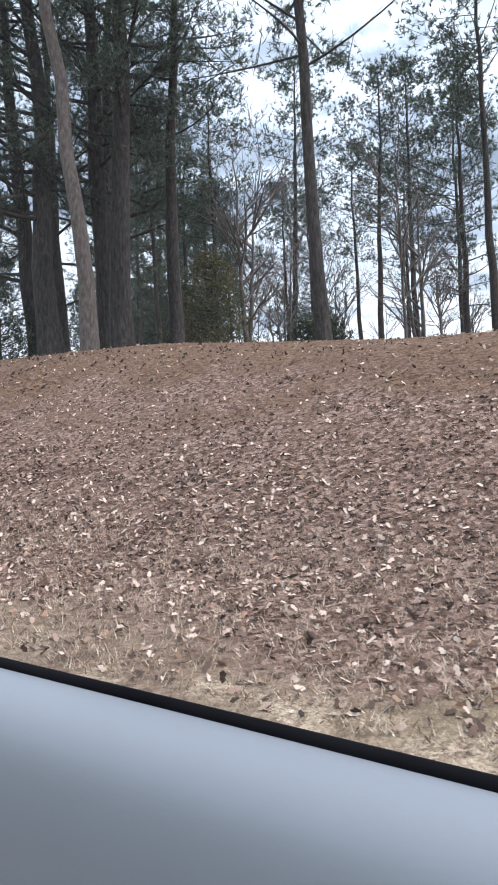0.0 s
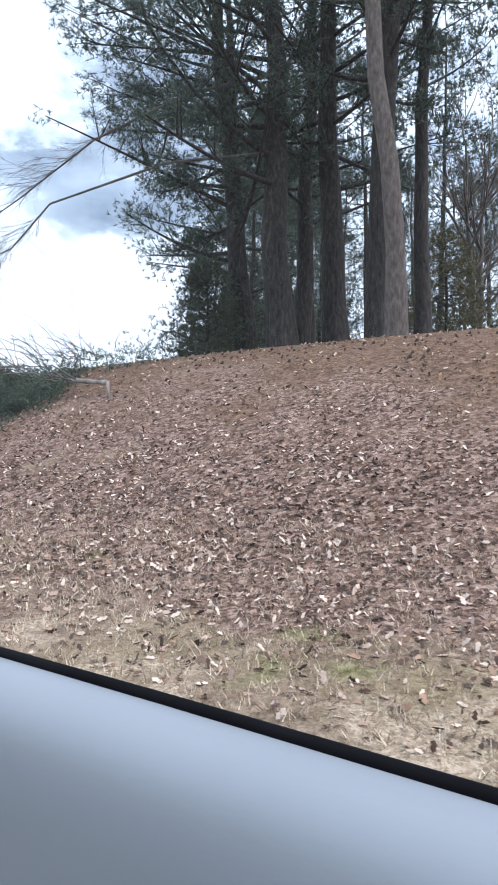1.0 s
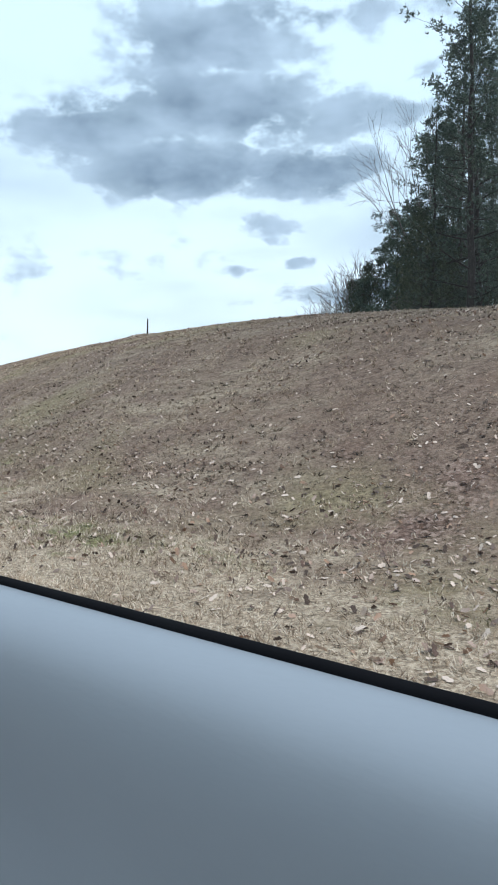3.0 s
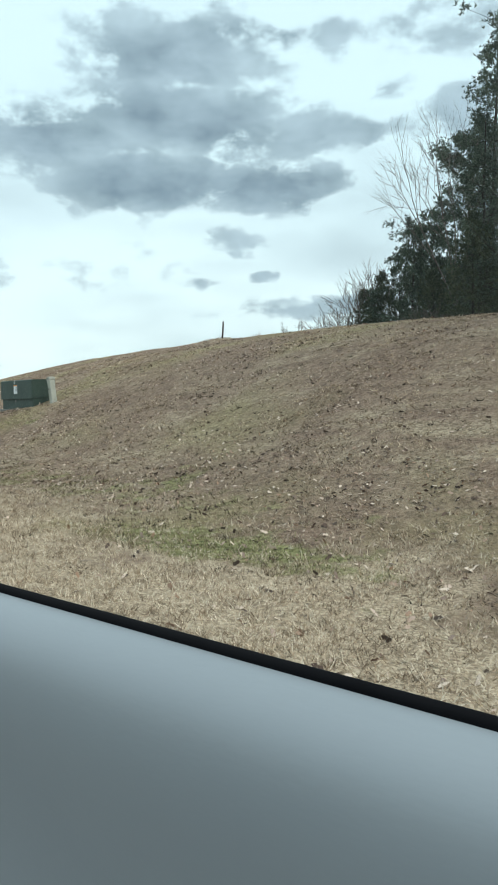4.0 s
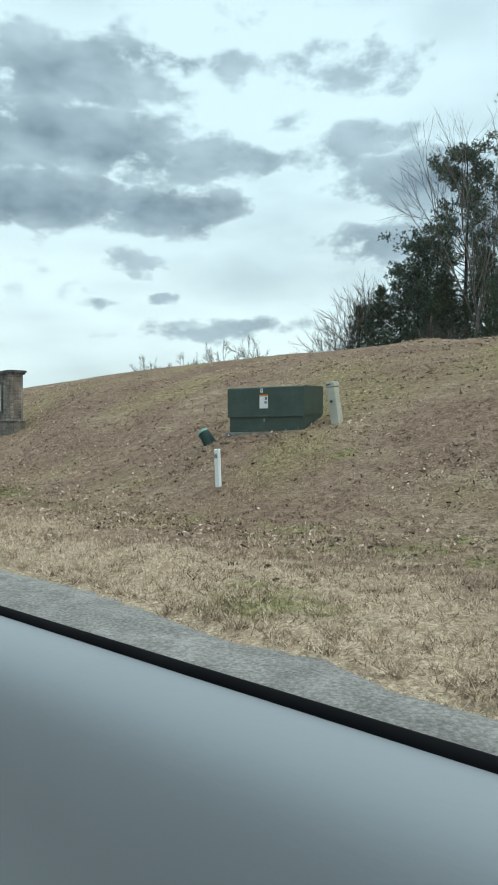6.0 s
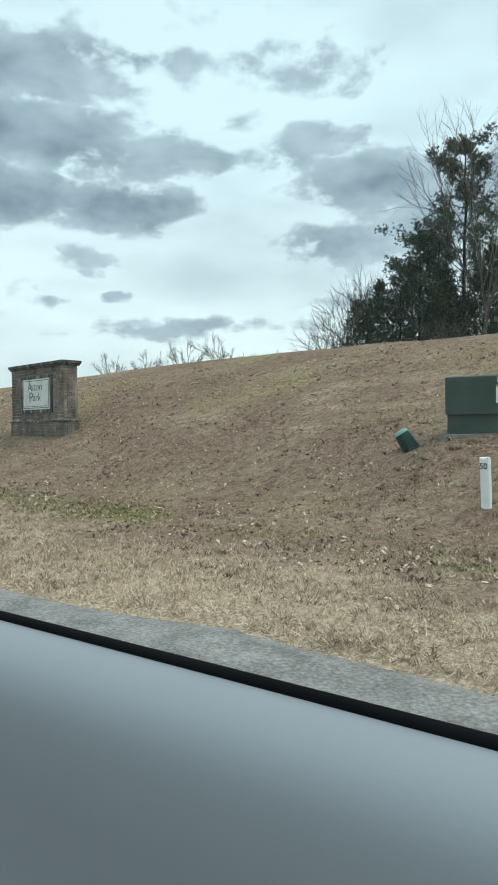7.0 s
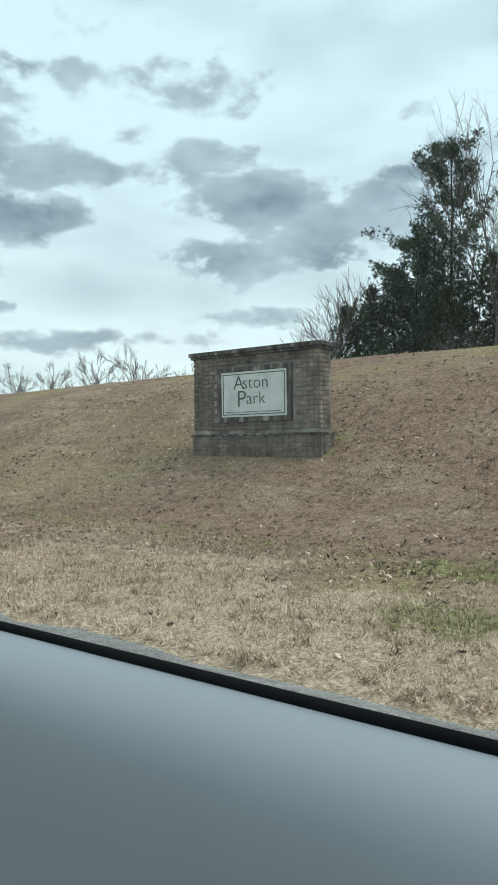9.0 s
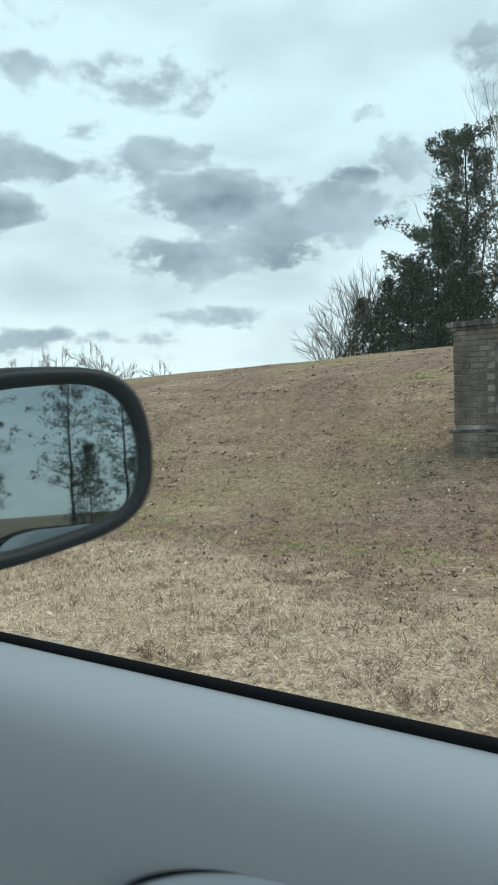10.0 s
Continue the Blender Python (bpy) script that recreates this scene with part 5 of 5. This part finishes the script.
def make_pull():
    s_end = DRIVE_END
    o, n = place(s_end, 0.0), np.array([np.interp(s_end, ROAD_S, ROAD_N[:, i]) for i in (0, 1)])
    fwd = np.array([-n[1], n[0]])
    z = float(drive_height(s_end)) - SILL_DROP[-1]
    m = Matrix(((fwd[0], n[0], 0, o[0]), (fwd[1], n[1], 0, o[1]), (0, 0, 1, z), (0, 0, 0, 1)))
    for name, y, mat, label, steps in (("door_pull", 0.2490, M_DOOR, "light grey moulded door pull", ((1.03, 0.03), (1.0, 0.006), (0.97, 0.001), (0.85, -0.002), (0.3, -0.003))),
                                       ("pull_rim", 0.2490, M_SEAL, "dark moulded rim of the door pull", ((1.03, 0.008), (1.02, 0.003), (0.995, 0.001), (0.985, 0.004)))):
        bm = bmesh.new()
        rows = []
        for k, dy in steps:
            rows.append([bm.verts.new((0.184 + 0.085 * k * math.cos(a * 0.09817), y + dy, -0.105 + 0.036 * k * math.sin(a * 0.09817) - 0.0255 * k * math.cos(a * 0.09817))) for a in range(64)])
        for r0, r1 in zip(rows, rows[1:]):
            for i in range(64):
                bm.faces.new((r0[i], r0[(i + 1) % 64], r1[(i + 1) % 64], r1[i]))
        if name == "door_pull":
            bm.faces.new(rows[-1])
        bmesh.ops.recalc_face_normals(bm, faces=bm.faces[:])
        part(name, bm, mat, car_door, label, m, True)


make_mirror()
make_pull()


# ---- leaf litter, grass and cones ----
def scatter(rng, n, s0, s1, u0, u1, keep=None):
    s, u = rng.uniform(s0, s1, n), rng.uniform(u0, u1, n)
    if keep is not None:
        ok = rng.rand(n) < keep(s, u)
        s, u = s[ok], u[ok]
    xy = np.stack([np.interp(s, ROAD_S, ROAD_LINE[:, i]) + u * np.interp(s, ROAD_S, ROAD_N[:, i]) for i in (0, 1)], 1)
    return s, u, np.column_stack([xy, ground_at(xy, (s, u))])


def clumpy(p, scale, k=0.0):
    return 0.5 + 0.5 * np.sin(p[:, 0] * scale + 1.7 * np.sin(p[:, 1] * scale * 0.8 + k)) * np.sin(p[:, 1] * scale * 1.1 + 1.3 * np.sin(p[:, 0] * scale * 0.7 + k))


def make_leaves(name, rng, p, lo, hi, label):
    """Curled oak-like leaves: folded along the rib, each with a jagged outline of eight points."""
    n = len(p)
    size = rng.uniform(lo, hi, (n, 1, 1))
    shape = np.array([(-0.5, 0, 0), (-0.2, 0.22, 0.07), (0.05, 0.16, 0.05), (0.25, 0.26, 0.09), (0.5, 0.02, 0.03), (0.22, -0.25, 0.09), (0.0, -0.15, 0.05), (-0.22, -0.22, 0.07)])
    a, t1, t2 = rng.uniform(0, 6.283, n), rng.normal(0, 0.55, n), rng.normal(0, 0.55, n)
    curl = rng.uniform(-1.0, 2.6, (n, 1))
    v = np.repeat(shape[None], n, 0) * size
    v[:, :, 2] = v[:, :, 2] * curl
    x, y, z = v[..., 0], v[..., 1], v[..., 2]
    x, z = x * np.cos(t1)[:, None] - z * np.sin(t1)[:, None], x * np.sin(t1)[:, None] + z * np.cos(t1)[:, None]
    y, z = y * np.cos(t2)[:, None] - z * np.sin(t2)[:, None], y * np.sin(t2)[:, None] + z * np.cos(t2)[:, None]
    x, y = x * np.cos(a)[:, None] - y * np.sin(a)[:, None], x * np.sin(a)[:, None] + y * np.cos(a)[:, None]
    z = z - z.min(1, keepdims=True) * 0.8
    v = np.stack([x, y, z + 0.004], 2) + p[:, None, :]
    fan = np.array([(0, 7, 1), (1, 7, 6), (1, 6, 2), (2, 6, 5), (2, 5, 3), (3, 5, 4)])
    tris = (np.arange(n)[:, None, None] * 8 + fan[None]).reshape(-1, 3)
    tagged(new(name, mesh_arrays(name, v.reshape(-1, 3), tris, M_LEAF)), label, "leaves", kind="stuff")


def make_grass(name, rng, p, lo, hi, width, mat, label, per=6, lean=0.6):
    n = len(p)
    base = np.repeat(p, per, 0) + np.column_stack([rng.normal(0, 0.022, (n * per, 2)), np.full(n * per, -0.012)])
    d = np.column_stack([rng.normal(0, lean, (n * per, 2)), np.ones(n * per)])
    d /= np.linalg.norm(d, axis=1)[:, None]
    np.random.seed(77)
    s = Soup()
    s.blades(base, base + d * rng.uniform(lo, hi, (n * per, 1)), width)
    tagged(new(name, s.mesh(name, mat)), label, "grass", kind="stuff")


rl = R(71)
s, u, p = scatter(rl, 270000, -2.5, 27, 2.3, 15, lambda s, u: np.interp(s, (-3, 10, 16, 22, 27), (1, 1, 0.5, 0.2, 0.03)) * np.interp(u, (2.3, 3.0, 3.6, 5.0, 6.0, 7.2, 9.0, 15), (0.35, 0.55, 1.0, 1.0, 0.5, 0.22, 0.08, 0.02)))
keep = rl.rand(len(p)) < 0.15 + 0.5 * clumpy(p, 3.1) + 0.5 * clumpy(p, 8.3, 1.1)
make_leaves("leaf_litter", rl, p[keep], 0.018, 0.07, "thick litter of brown fallen oak leaves")
s, u, p = scatter(rl, 200000, 19, 60, 3.0, 16, lambda s, u: np.interp(u, (3, 4.4, 5.4, 9, 12, 16), (0.04, 0.15, 1.0, 0.9, 0.4, 0.25)))
drift = np.exp(-((s - 38.0) / 2.4) ** 2 - ((u - 5.0) / 0.7) ** 2) + 0.8 * np.exp(-((s - 29.0) / 3.0) ** 2 - ((u - 5.6) / 0.8) ** 2) + 0.6 * np.exp(-((s - 45.0) / 3.0) ** 2 - ((u - 6.4) / 0.8) ** 2)
keep = rl.rand(len(p)) < 0.02 + (clumpy(p, 1.3, 2.0) ** 2 * clumpy(p, 5.3, 0.7) ** 2) * 1.2 + drift * clumpy(p, 5.3, 0.7)
make_leaves("scattered_leaves", rl, p[keep], 0.022, 0.06, "scattered brown leaves caught in the turf")


def green_weight(s, u):
    return weights(s, u)[2]


s, u, p = scatter(rl, 105000, 14, 58, 2.2, 6.2, lambda s, u: (u > np.interp(s, EDGE_S, EDGE_U) - 0.03) * np.clip((np.interp(s, (0, 20, 30, 60), (3.6, 4.1, 4.7, 5.4)) + 0.5 + 0.4 * np.sin(s * 1.31 + 0.7 * np.sin(s * 0.53)) + 0.3 * np.sin(s * 3.1 + u * 1.7) + 0.4 - u) / 2.2, 0, 1) * np.interp(s, (14, 24), (0.25, 1)))
keep = rl.rand(len(p)) < 0.2 + 0.8 * clumpy(p, 7.5, 0.4)
make_grass("verge_grass", rl, p[keep], 0.02, 0.08, 0.007, M_STRAW, "dry straw-coloured grass along the road edge", 10, 0.9)
s, u, p = scatter(rl, 130000, 17, 58, 3.6, 13, lambda s, u: np.interp(u, (3.6, 5.5, 8, 13), (0.6, 1, 0.9, 0.35)) * np.interp(s, (17, 26), (0.2, 1)))
keep = rl.rand(len(p)) < 0.1 + 0.9 * clumpy(p, 1.7, 1.0) * clumpy(p, 6.0, 2.2) ** 1.2
make_grass("bank_grass", rl, p[keep], 0.02, 0.065, 0.009, M_TURF, "short faded brown turf on the bank", 9, 1.1)
s, u, p = scatter(rl, 5000, 19, 58, 3.2, 14, lambda s, u: np.interp(u, (3.2, 4.5, 7, 15), (0.25, 1.0, 0.7, 0.25)))
keep = rl.rand(len(p)) < clumpy(p, 1.1, 3.1) ** 2
make_grass("dead_weeds", rl, p[keep], 0.02, 0.075, 0.014, M_WEED, "small dark tufts of dead weeds in the turf", 18, 1.4)
s, u, p = scatter(rl, 150000, -2, 62, 2.8, 10, lambda s, u: np.clip(green_weight(s, u) * 1.3 - 0.25, 0, 1))
make_grass("green_grass", rl, p, 0.03, 0.08, 0.006, M_GREEN, "patches of greener short grass", 6, 0.7)
s, u, p = scatter(rl, 9000, -2.5, 16, 2.3, 4.6)
make_grass("thin_verge_grass", rl, p, 0.03, 0.09, 0.006, M_STRAW, "thin dry grass poking through leaves", 6)
s, u, p = scatter(rl, 90, 6, 17, 7.0, 10.5)
cones = Soup()
for q in p:
    r = rl.uniform(0.013, 0.026)
    cones.tube(q + np.array([(0, 0, -0.01), (0.02, 0.01, r), (0.03, 0.02, 2 * r)]), [r * 0.9, r, r * 0.3], 6)
tagged(new("pine_cones", cones.mesh("pine_cones", M_LOG, True)), "dark pine cones scattered below the pines", "cones", kind="stuff")

# the sign's many bricks come last
make_sign()
